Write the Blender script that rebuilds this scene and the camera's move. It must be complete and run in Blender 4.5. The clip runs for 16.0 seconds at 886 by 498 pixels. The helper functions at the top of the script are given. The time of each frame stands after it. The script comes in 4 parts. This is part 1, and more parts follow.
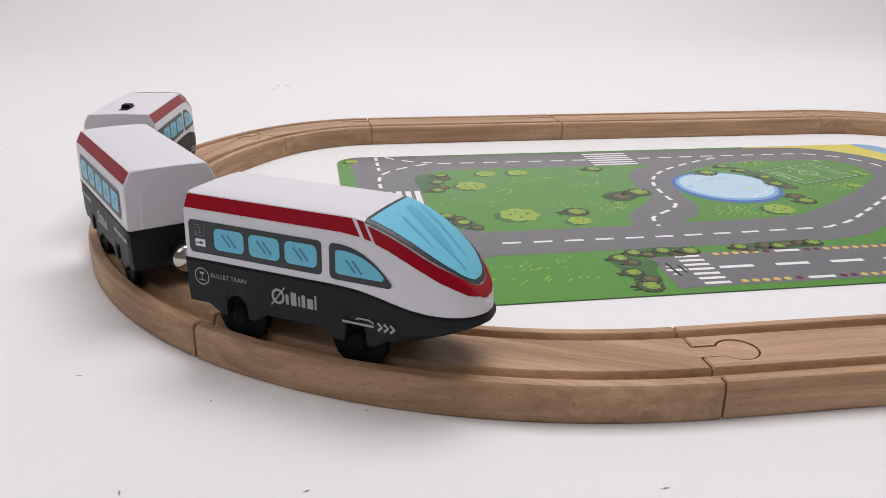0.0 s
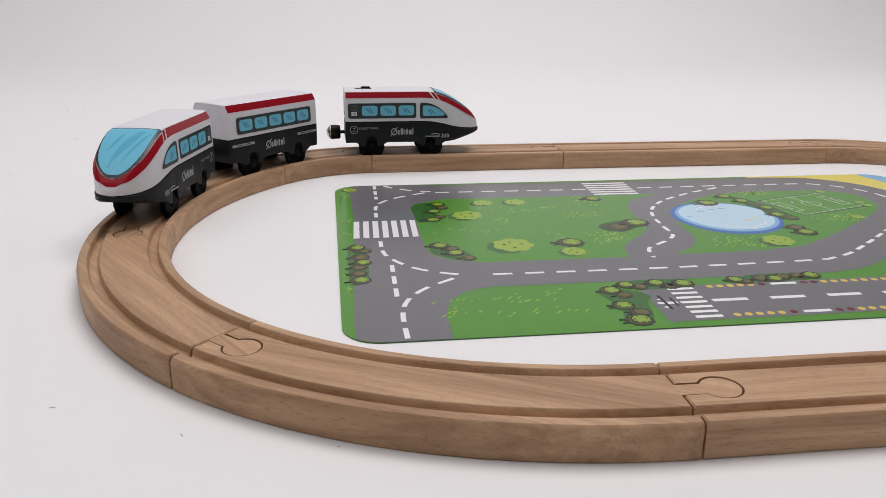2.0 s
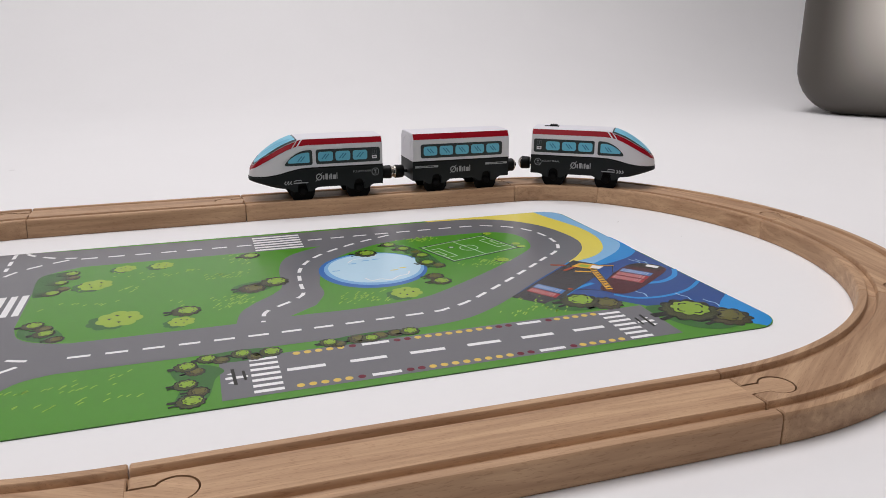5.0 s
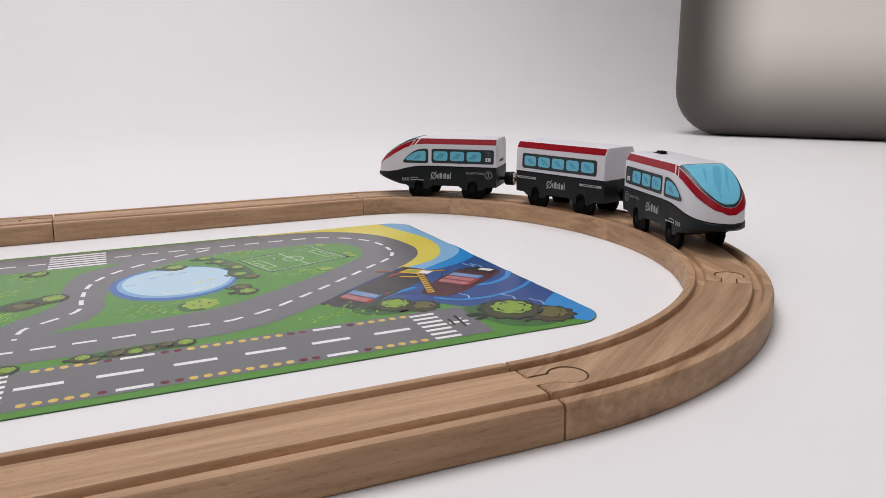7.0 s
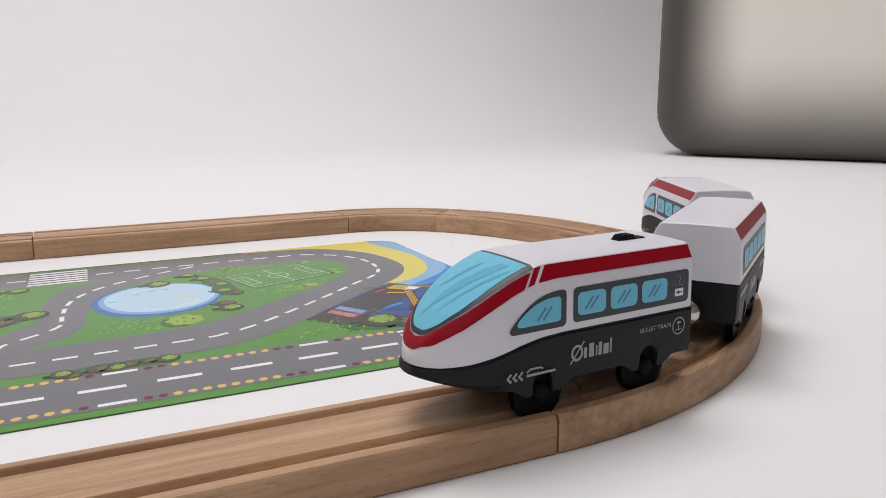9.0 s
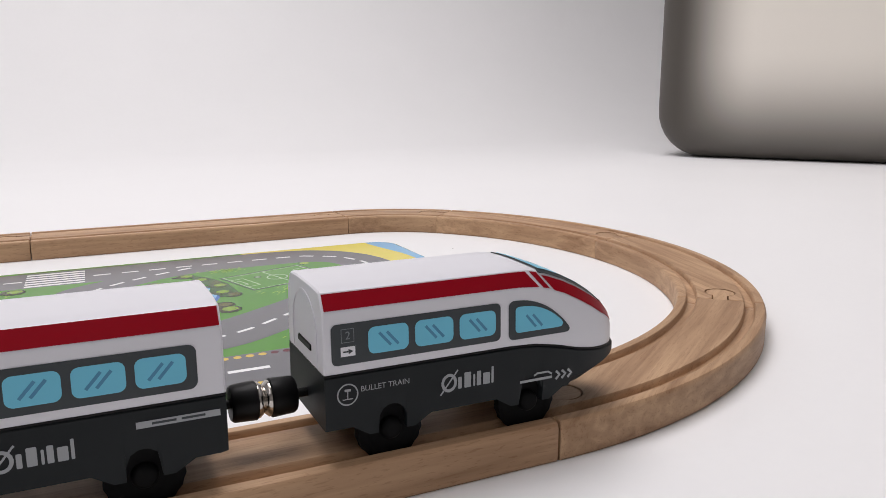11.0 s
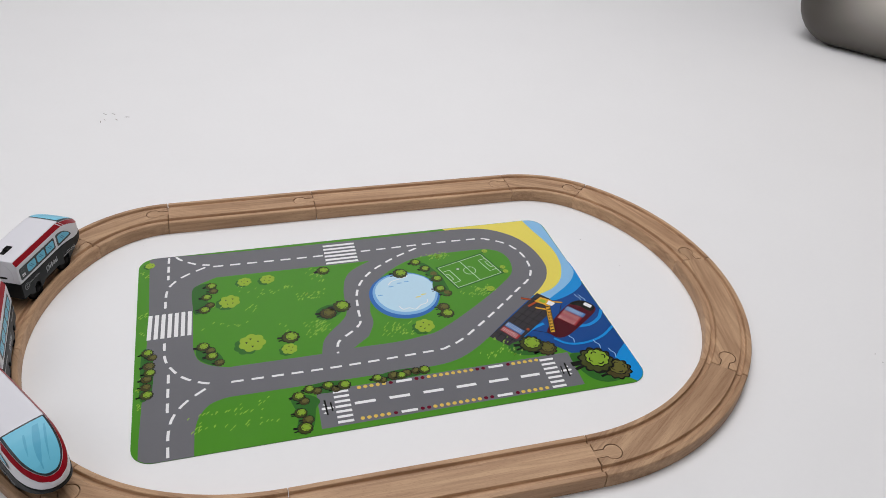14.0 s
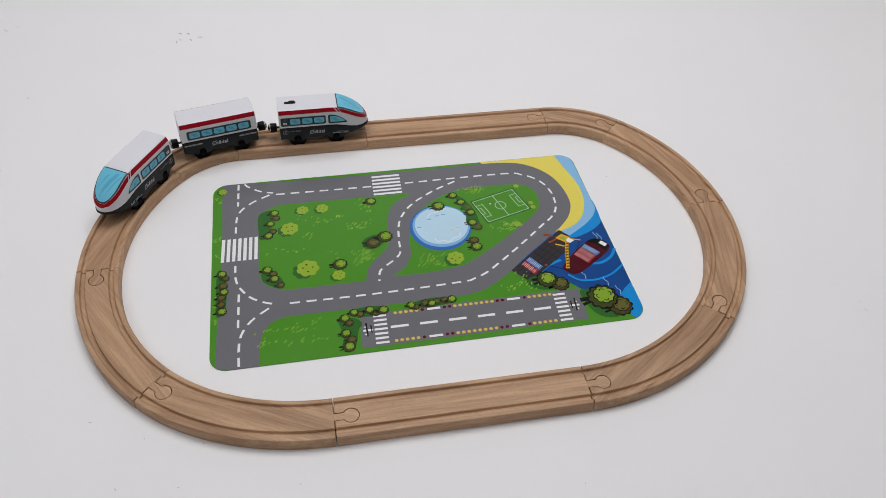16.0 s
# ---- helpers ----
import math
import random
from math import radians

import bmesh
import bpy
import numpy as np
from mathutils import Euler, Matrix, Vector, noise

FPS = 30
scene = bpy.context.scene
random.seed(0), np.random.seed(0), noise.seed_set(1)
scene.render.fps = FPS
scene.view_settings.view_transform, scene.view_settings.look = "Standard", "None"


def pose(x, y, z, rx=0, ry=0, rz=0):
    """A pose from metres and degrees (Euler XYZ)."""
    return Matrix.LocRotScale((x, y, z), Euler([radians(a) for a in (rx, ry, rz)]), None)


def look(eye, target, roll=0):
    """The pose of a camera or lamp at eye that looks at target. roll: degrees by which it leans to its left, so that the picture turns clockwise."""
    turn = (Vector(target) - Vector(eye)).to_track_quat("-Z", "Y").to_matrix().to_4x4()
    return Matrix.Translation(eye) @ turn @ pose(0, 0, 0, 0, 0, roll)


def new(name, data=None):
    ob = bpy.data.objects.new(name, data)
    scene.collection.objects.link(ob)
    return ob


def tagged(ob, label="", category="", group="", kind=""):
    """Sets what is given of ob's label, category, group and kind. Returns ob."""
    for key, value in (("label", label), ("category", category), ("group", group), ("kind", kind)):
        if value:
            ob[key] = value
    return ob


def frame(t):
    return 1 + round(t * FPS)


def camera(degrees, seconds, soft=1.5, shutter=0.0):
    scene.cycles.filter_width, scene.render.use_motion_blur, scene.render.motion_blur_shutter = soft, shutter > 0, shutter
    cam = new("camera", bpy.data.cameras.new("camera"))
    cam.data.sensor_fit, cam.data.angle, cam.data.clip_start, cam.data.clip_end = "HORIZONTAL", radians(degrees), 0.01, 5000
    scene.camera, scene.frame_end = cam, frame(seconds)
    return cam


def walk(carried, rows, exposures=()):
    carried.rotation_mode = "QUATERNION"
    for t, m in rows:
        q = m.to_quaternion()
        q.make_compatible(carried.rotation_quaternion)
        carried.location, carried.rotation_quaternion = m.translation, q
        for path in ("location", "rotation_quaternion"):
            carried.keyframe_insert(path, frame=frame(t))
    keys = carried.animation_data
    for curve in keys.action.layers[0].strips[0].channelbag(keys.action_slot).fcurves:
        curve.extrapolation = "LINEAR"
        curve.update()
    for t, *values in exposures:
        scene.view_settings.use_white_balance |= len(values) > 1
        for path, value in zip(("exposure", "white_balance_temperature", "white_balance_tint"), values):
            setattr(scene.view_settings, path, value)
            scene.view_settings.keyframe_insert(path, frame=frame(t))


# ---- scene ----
# ---- camera, light and fitted numbers ----
EXPOSURES = [(0, 0.24, 6500, 14), (1.5, 0.14, 6500, 14), (4, 0.12, 6500, 14), (9, 0.2, 6500, 14), (12.5, 0.32, 6500, 13), (14, 0.04, 6380, 11), (16, -0.06, 6380, 11)]
LIGHT_MAIN, LIGHT_FILL = 19.0, 11.0
SWEEP_Y, SWEEP_R = 1.02, 0.55
CASE_AT, CASE_TURN = (0.861, 0.725, 0.0006), -53.0

cam = camera(58.86, 16.0, soft=0.65)
PATH = [
    (0, (-0.20553, -0.28339, 0.12861), (-0.05274, 0.64189, -0.21853), 0.77),
    (0.5, (-0.21439, -0.26976, 0.12375), (-0.08543, 0.66294, -0.21308), 0.57),
    (1, (-0.21020, -0.26788, 0.12343), (-0.08810, 0.66912, -0.20386), 0.69),
    (1.5, (-0.19989, -0.27441, 0.12882), (-0.07460, 0.66398, -0.19323), 0.67),
    (2, (-0.19231, -0.28145, 0.12982), (-0.05966, 0.65782, -0.18667), 0.66),
    (2.5, (-0.17937, -0.28748, 0.12999), (-0.03769, 0.65171, -0.18281), 0.44),
    (3, (-0.16148, -0.29183, 0.13185), (0.00078, 0.64553, -0.17640), 0.61),
    (3.5, (-0.13982, -0.29886, 0.13469), (0.04428, 0.63571, -0.16977), 0.19),
    (4, (-0.11971, -0.30123, 0.14196), (0.09828, 0.62871, -0.15418), 0.33),
    (4.5, (-0.10169, -0.30063, 0.14617), (0.16045, 0.62011, -0.14285), 0.34),
    (5, (-0.06768, -0.29131, 0.14457), (0.24609, 0.61528, -0.13763), 0.29),
    (5.2, (-0.04265, -0.29381, 0.15346), (0.26626, 0.61196, -0.13666), -0.40),
    (7.3, (0.00047, -0.28153, 0.11025), (0.41973, 0.59893, -0.11115), -0.25),
    (7.5, (0.00047, -0.28153, 0.11025), (0.42436, 0.59724, -0.10905), -0.25),
    (8, (0.00030, -0.28140, 0.10815), (0.42786, 0.59914, -0.09775), -0.32),
    (8.5, (-0.00040, -0.28060, 0.10815), (0.42945, 0.60090, -0.09450), -0.30),
    (9, (-0.00139, -0.27969, 0.10831), (0.42855, 0.60079, -0.09146), -0.10),
    (9.5, (-0.00096, -0.27881, 0.10831), (0.42936, 0.60164, -0.09076), -0.10),
    (10, (0.00076, -0.27529, 0.10831), (0.43089, 0.60557, -0.08935), -0.10),
    (10.2, (0.00119, -0.27441, 0.10831), (0.43141, 0.60664, -0.08830), -0.10),
    (12.3, (-0.00572, -0.28069, 0.10926), (0.40072, 0.59803, -0.14105), 1.50),
    (12.5, (-0.01079, -0.28089, 0.11870), (0.38154, 0.59474, -0.16300), 1.85),
    (13, (-0.04119, -0.28046, 0.17589), (0.31999, 0.57630, -0.19222), 2.98),
    (13.5, (-0.09064, -0.32577, 0.30912), (0.22132, 0.50012, -0.16054), 4.13),
    (14, (-0.10852, -0.40544, 0.44361), (0.14972, 0.37798, -0.12170), 4.46),
    (14.5, (-0.10628, -0.44920, 0.53168), (0.10661, 0.29513, -0.10130), 4.29),
    (15, (-0.08914, -0.44331, 0.56492), (0.09319, 0.27164, -0.11006), 3.89),
    (15.5, (-0.08617, -0.43407, 0.56525), (0.07705, 0.26385, -0.13208), 3.46),
    (16, (-0.08721, -0.43770, 0.56258), (0.06748, 0.25319, -0.14365), 3.09),
]
walk(cam, [(t, look(eye, target, roll)) for t, eye, target, roll in PATH], EXPOSURES)

# ---- light: soft overhead lamp and an added fill in a closed white room ----
world = bpy.data.worlds.new("room_world")
scene.world = world
world.use_nodes = True
world.node_tree.nodes["Background"].inputs[0].default_value = (0.9, 0.93, 1.0, 1)
world.node_tree.nodes["Background"].inputs[1].default_value = 0.05


def panel_light(x, y, z, sx, sy, watts, colour, target):
    lamp = bpy.data.lights.new("ceiling_panel_lamp", "AREA")
    lamp.shape, lamp.size, lamp.size_y, lamp.energy, lamp.color = "RECTANGLE", sx, sy, watts, colour
    ob = new("ceiling_panel_lamp", lamp)
    ob.matrix_world = look((x, y, z), target)
    return ob


panel_light(0.17, 0.48, 1.75, 1.2, 1.0, LIGHT_MAIN, (1.0, 0.985, 0.985), (0.18, 0.3, 0))
# unseen fill lamp, added to brighten the left side
panel_light(-0.9, -0.4, 1.80, 1.7, 1.7, LIGHT_FILL, (0.985, 0.985, 1.0), (0.0, 0.2, 0))


# ---- materials ----
def material(name, colour, rough=0.5, metal=0.0, grain=0.0, scale=60.0, bump=0.0, spec=0.5, coat=0.0, patches=0.0):
    """A plain finish with fine grain and broad patches in colour and roughness."""
    m = bpy.data.materials.new(name)
    m.use_nodes = True
    nt = m.node_tree
    b = nt.nodes["Principled BSDF"]
    b.inputs["Base Color"].default_value = (*colour, 1)
    b.inputs["Roughness"].default_value = rough
    b.inputs["Metallic"].default_value = metal
    b.inputs["Specular IOR Level"].default_value = spec
    b.inputs["Coat Weight"].default_value = coat
    b.inputs["Coat Roughness"].default_value = 0.12
    if grain or bump or patches:
        co = nt.nodes.new("ShaderNodeTexCoord")
        n = nt.nodes.new("ShaderNodeTexNoise")
        n.inputs["Scale"].default_value, n.inputs["Detail"].default_value = scale, 6
        nt.links.new(co.outputs["Object"], n.inputs["Vector"])
        n2 = nt.nodes.new("ShaderNodeTexNoise")
        n2.inputs["Scale"].default_value, n2.inputs["Detail"].default_value = scale * 0.06, 3
        nt.links.new(co.outputs["Object"], n2.inputs["Vector"])
        mix = nt.nodes.new("ShaderNodeMath")
        mix.operation = "MULTIPLY_ADD"
        nt.links.new(n.outputs["Fac"], mix.inputs[0])
        mix.inputs[1].default_value = grain
        add = nt.nodes.new("ShaderNodeMath")
        add.operation = "MULTIPLY_ADD"
        nt.links.new(n2.outputs["Fac"], add.inputs[0])
        add.inputs[1].default_value = patches
        add.inputs[2].default_value = 1.0 - 0.5 * grain - 0.5 * patches
        nt.links.new(add.outputs[0], mix.inputs[2])
        col = nt.nodes.new("ShaderNodeMix")
        col.data_type, col.blend_type = "RGBA", "MULTIPLY"
        col.inputs["Factor"].default_value = 1.0
        col.inputs["A"].default_value = (*colour, 1)
        nt.links.new(mix.outputs[0], col.inputs["B"])
        nt.links.new(col.outputs["Result"], b.inputs["Base Color"])
        rr = nt.nodes.new("ShaderNodeMath")
        rr.operation = "MULTIPLY_ADD"
        nt.links.new(n2.outputs["Fac"], rr.inputs[0])
        rr.inputs[1].default_value, rr.inputs[2].default_value = 0.16, rough - 0.08
        nt.links.new(rr.outputs[0], b.inputs["Roughness"])
        if bump:
            bp = nt.nodes.new("ShaderNodeBump")
            bp.inputs["Strength"].default_value, bp.inputs["Distance"].default_value = bump, 0.0003
            nt.links.new(n.outputs["Fac"], bp.inputs["Height"])
            nt.links.new(bp.outputs["Normal"], b.inputs["Normal"])
    return m


def srgb(r, g, b):
    return tuple((v / 255 / 12.92) if v < 11 else ((v / 255 + 0.055) / 1.055) ** 2.4 for v in (r, g, b))


def beech(name, light, dark, seed):
    """Beech: long streaks, short dark flecks and broad bands along the piece (its own x), each piece a shade of its own."""
    m = bpy.data.materials.new(name)
    m.use_nodes = True
    nt = m.node_tree
    b = nt.nodes["Principled BSDF"]
    uv = nt.nodes.new("ShaderNodeTexCoord")
    info = nt.nodes.new("ShaderNodeObjectInfo")
    off = nt.nodes.new("ShaderNodeVectorMath")
    off.operation = "MULTIPLY_ADD"
    nt.links.new(info.outputs["Random"], off.inputs[0])
    off.inputs[1].default_value = (3.1, 1.7, 2.3)
    nt.links.new(uv.outputs["Object"], off.inputs[2])

    def noise_at(sx, sy, sz, detail):
        mp = nt.nodes.new("ShaderNodeMapping")
        mp.inputs["Scale"].default_value = (sx, sy, sz)
        mp.inputs["Location"].default_value = (seed, seed * 0.7, 0)
        nt.links.new(off.outputs[0], mp.inputs["Vector"])
        n = nt.nodes.new("ShaderNodeTexNoise")
        n.inputs["Scale"].default_value, n.inputs["Detail"].default_value = 1.0, detail
        n.inputs["Distortion"].default_value = 0.6
        nt.links.new(mp.outputs[0], n.inputs["Vector"])
        return n

    streak, band, fleck = noise_at(16, 420, 300, 5), noise_at(7, 70, 45, 3), noise_at(230, 2400, 1500, 2)
    ramp = nt.nodes.new("ShaderNodeValToRGB")
    ramp.color_ramp.elements[0].position, ramp.color_ramp.elements[0].color = 0.34, (*dark, 1)
    ramp.color_ramp.elements[1].position, ramp.color_ramp.elements[1].color = 0.63, (*light, 1)
    mixf = nt.nodes.new("ShaderNodeMath")
    mixf.operation = "MULTIPLY_ADD"
    nt.links.new(band.outputs["Fac"], mixf.inputs[0])
    mixf.inputs[1].default_value = 0.55
    half = nt.nodes.new("ShaderNodeMath")
    half.operation = "MULTIPLY"
    nt.links.new(streak.outputs["Fac"], half.inputs[0])
    half.inputs[1].default_value = 0.45
    nt.links.new(half.outputs[0], mixf.inputs[2])
    nt.links.new(mixf.outputs[0], ramp.inputs["Fac"])
    fr = nt.nodes.new("ShaderNodeValToRGB")
    fr.color_ramp.elements[0].position, fr.color_ramp.elements[0].color = 0.34, (0.68, 0.60, 0.54, 1)
    fr.color_ramp.elements[1].position, fr.color_ramp.elements[1].color = 0.42, (1, 1, 1, 1)
    nt.links.new(fleck.outputs["Fac"], fr.inputs["Fac"])
    col = nt.nodes.new("ShaderNodeMix")
    col.data_type, col.blend_type = "RGBA", "MULTIPLY"
    col.inputs["Factor"].default_value = 0.55
    nt.links.new(ramp.outputs["Color"], col.inputs["A"])
    nt.links.new(fr.outputs["Color"], col.inputs["B"])
    tint = nt.nodes.new("ShaderNodeMath")
    tint.operation = "MULTIPLY_ADD"
    nt.links.new(info.outputs["Random"], tint.inputs[0])
    tint.inputs[1].default_value, tint.inputs[2].default_value = 0.16, 0.92
    sh = nt.nodes.new("ShaderNodeMix")
    sh.data_type, sh.blend_type = "RGBA", "MULTIPLY"
    sh.inputs["Factor"].default_value = 1.0
    nt.links.new(col.outputs["Result"], sh.inputs["A"])
    nt.links.new(tint.outputs[0], sh.inputs["B"])
    nt.links.new(sh.outputs["Result"], b.inputs["Base Color"])
    b.inputs["Roughness"].default_value = 0.52
    b.inputs["Specular IOR Level"].default_value = 0.35
    bp = nt.nodes.new("ShaderNodeBump")
    bp.inputs["Strength"].default_value, bp.inputs["Distance"].default_value = 0.35, 0.0002
    nt.links.new(streak.outputs["Fac"], bp.inputs["Height"])
    nt.links.new(bp.outputs["Normal"], b.inputs["Normal"])
    return m


M_SHEET = material("white_paper_sheet", (0.875, 0.87, 0.87), 0.55, grain=0.02, scale=180, patches=0.03, bump=0.05, spec=0.3)
M_WALL = material("room_wall_paint", (0.60, 0.59, 0.58), 0.8, grain=0.04, scale=30)
M_WOOD = beech("beech_wood", srgb(200, 164, 129), srgb(152, 116, 86), 0.0)
M_WHITE = material("white_satin_plastic", (0.75, 0.745, 0.785), 0.38, grain=0.02, scale=400, bump=0.03, patches=0.02)
M_DARK = material("dark_grey_plastic", srgb(27, 31, 33), 0.5, grain=0.06, scale=500, bump=0.05, spec=0.2)
M_BLACK = material("black_plastic", srgb(8, 8, 9), 0.45, grain=0.05, scale=500, spec=0.2)
M_TYRE = material("black_rubber_tyre", srgb(7, 7, 8), 0.65, spec=0.12, grain=0.1, scale=700, bump=0.1)
M_RED = material("red_print", srgb(150, 3, 25), 0.36, grain=0.03, scale=300, spec=0.25)
M_GLASSBLUE = material("light_blue_print", srgb(112, 196, 222), 0.36, grain=0.04, scale=120, spec=0.3)
M_STREAK = material("mid_blue_print", srgb(92, 177, 208), 0.36, spec=0.3)
M_STROKE = material("dark_blue_print", srgb(64, 132, 170), 0.3)
M_PANEL = material("charcoal_print", srgb(42, 49, 53), 0.4)
M_LIGHTGREY = material("light_grey_print", srgb(156, 159, 162), 0.4)
M_PALE = material("pale_print", srgb(232, 232, 236), 0.4)
M_CHROME = material("polished_steel", (0.52, 0.49, 0.45), 0.14, metal=1.0, grain=0.03, scale=200)
M_CASE_EDGE = material("dark_grey_case_plastic", srgb(80, 75, 69), 0.45, grain=0.04, scale=60)


def edge_shaded_plastic(name, pale, dark):
    """Pale plastic, edge shading painted in: dark at side and foot, fading inwards."""
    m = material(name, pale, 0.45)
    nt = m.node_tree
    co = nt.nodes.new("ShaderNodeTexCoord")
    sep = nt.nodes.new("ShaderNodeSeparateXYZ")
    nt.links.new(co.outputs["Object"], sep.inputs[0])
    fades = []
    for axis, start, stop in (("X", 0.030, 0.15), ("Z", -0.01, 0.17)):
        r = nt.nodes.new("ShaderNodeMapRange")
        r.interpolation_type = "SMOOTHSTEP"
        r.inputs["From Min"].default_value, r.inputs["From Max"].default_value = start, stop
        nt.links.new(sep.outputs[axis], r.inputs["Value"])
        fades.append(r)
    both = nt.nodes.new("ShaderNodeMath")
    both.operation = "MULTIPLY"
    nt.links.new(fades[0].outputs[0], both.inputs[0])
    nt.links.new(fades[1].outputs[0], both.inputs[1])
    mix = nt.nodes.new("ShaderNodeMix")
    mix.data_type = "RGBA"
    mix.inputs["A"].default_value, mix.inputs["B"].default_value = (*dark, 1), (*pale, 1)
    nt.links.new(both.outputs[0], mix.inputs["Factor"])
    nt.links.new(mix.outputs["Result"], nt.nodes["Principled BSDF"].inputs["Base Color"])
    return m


M_CASE = edge_shaded_plastic("shaded_rim_plastic", srgb(236, 230, 220), srgb(76, 71, 65))
M_FAINT = material("faint_grey_print", srgb(116, 122, 126), 0.4)
M_DIRT = material("grey_dust", srgb(146, 142, 138), 0.8)


def ink(name, r, g, b):
    return material("print_" + name, srgb(r, g, b), 0.2, grain=0.05, scale=350, patches=0.04, spec=0.28)


I_GRASS, I_GRASS2, I_ROAD = ink("grass", 78, 143, 40), ink("grass_dark", 50, 104, 40), ink("road", 112, 112, 116)
I_WHITE, I_YELLOW, I_MAROON = ink("white", 240, 240, 240), ink("yellow", 222, 190, 92), ink("maroon", 104, 16, 40)
I_SAND, I_SKY, I_MID, I_NAVY = ink("sand", 232, 216, 96), ink("light_blue", 138, 190, 230), ink("blue", 28, 142, 216), ink("navy", 27, 74, 142)
I_POND, I_POND_RING, I_POND_EDGE = ink("pond", 190, 222, 240), ink("pond_ring", 128, 180, 224), ink("pond_edge", 52, 108, 180)
I_LIME, I_OLIVE, I_BROWN, I_OUTLINE = ink("lime", 148, 178, 54), ink("olive", 66, 72, 32), ink("brown_green", 72, 66, 36), ink("outline", 20, 22, 16)
I_TUFT, I_DOCK, I_DOCKLINE = ink("tuft", 146, 190, 66), ink("dock", 55, 52, 55), ink("dock_line", 30, 28, 32)
I_MOSS, I_HEART = ink("moss", 100, 98, 48), ink("leaf_heart", 134, 168, 52)
I_LINE = ink("pale_green", 192, 216, 178)
I_HULL, I_CRANE, I_RUST = ink("hull", 76, 14, 26), ink("crane", 222, 168, 52), ink("rust", 158, 70, 40)
I_BOXRED, I_BOXBLUE = ink("box_red", 160, 40, 46), ink("box_blue", 74, 118, 178)
M_MATEDGE = material("mat_green_edge", srgb(60, 104, 50), 0.5)


# ---- mesh helpers ----
def mesh_object(name, bm, mats, parent=None, label="", smooth=None):
    me = bpy.data.meshes.new(name)
    bm.normal_update()
    bm.to_mesh(me)
    bm.free()
    for m in mats if isinstance(mats, (list, tuple)) else [mats]:
        me.materials.append(m)
    if smooth is not None:
        me.polygons.foreach_set("use_smooth", [True] * len(me.polygons))
        me.set_sharp_from_angle(angle=radians(smooth))
    ob = new(name, me)
    ob.parent = parent
    if label:
        ob["label"] = label
    return ob


def part(name, bm, mat, parent, label="", smooth=None):
    return mesh_object(name, bm, mat, parent, label, smooth)


def add_box(bm, x0, x1, y0, y1, z0, z1, bevel=0.0, index=0):
    m = Matrix.Translation(((x0 + x1) / 2, (y0 + y1) / 2, (z0 + z1) / 2)) @ Matrix.Diagonal((x1 - x0, y1 - y0, z1 - z0, 1))
    geo = bmesh.ops.create_cube(bm, size=1, matrix=m)
    faces = {f for v in geo["verts"] for f in v.link_faces}
    for f in faces:
        f.material_index = index
    if bevel:
        edges = list({e for v in geo["verts"] for e in v.link_edges})
        bmesh.ops.bevel(bm, geom=edges, offset=bevel, segments=2, affect="EDGES")
    return bm


def add_cylinder(bm, a, b, r0, r1=None, n=24, index=0):
    a, b = Vector(a), Vector(b)
    r1 = r0 if r1 is None else r1
    m = Matrix.Translation((a + b) / 2) @ (b - a).to_track_quat("Z", "Y").to_matrix().to_4x4()
    geo = bmesh.ops.create_cone(bm, cap_ends=True, segments=n, radius1=r0, radius2=r1, depth=(b - a).length, matrix=m)
    for f in {f for v in geo["verts"] for f in v.link_faces}:
        f.material_index = index
    return bm


def lathe(bm, profile, n=28, axis="x", index=0, at=(0, 0, 0)):
    """Turns (along, radius) pairs round an axis."""
    rings = []
    for u, r in profile:
        ring = []
        for i in range(n):
            a = 2 * math.pi * i / n
            p = (u, r * math.cos(a), r * math.sin(a)) if axis == "x" else (r * math.cos(a), u, r * math.sin(a))
            ring.append(bm.verts.new(Vector(p) + Vector(at)))
        rings.append(ring)
    for r0, r1 in zip(rings, rings[1:]):
        for i in range(n):
            f = bm.faces.new((r0[i], r0[(i + 1) % n], r1[(i + 1) % n], r1[i]))
            f.material_index = index
    for ring in (rings[0], rings[-1]):
        f = bm.faces.new(ring)
        f.material_index = index
    bmesh.ops.recalc_face_normals(bm, faces=bm.faces[:])
    return bm


def rounded_rect(x0, x1, y0, y1, r, n=6):
    pts = []
    for cx, cy, a0 in ((x1 - r, y1 - r, 0), (x0 + r, y1 - r, 90), (x0 + r, y0 + r, 180), (x1 - r, y0 + r, 270)):
        for i in range(n + 1):
            a = radians(a0 + 90 * i / n)
            pts.append((cx + r * math.cos(a), cy + r * math.sin(a)))
    return pts


def smooth_loop(pts, sub=6, closed=True):
    """A Catmull-Rom curve through a few control points."""
    n, out = len(pts), []
    for i in range(n if closed else n - 1):
        q = [Vector(pts[k % n] if closed else pts[min(max(k, 0), n - 1)]) for k in (i - 1, i, i + 1, i + 2)]
        for j in range(sub):
            u = j / sub
            p = 0.5 * (2 * q[1] + (q[2] - q[0]) * u + (2 * q[0] - 5 * q[1] + 4 * q[2] - q[3]) * u * u + (3 * q[1] - q[0] - 3 * q[2] + q[3]) * u**3)
            out.append((p.x, p.y))
    if not closed:
        out.append(tuple(pts[-1]))
    return out


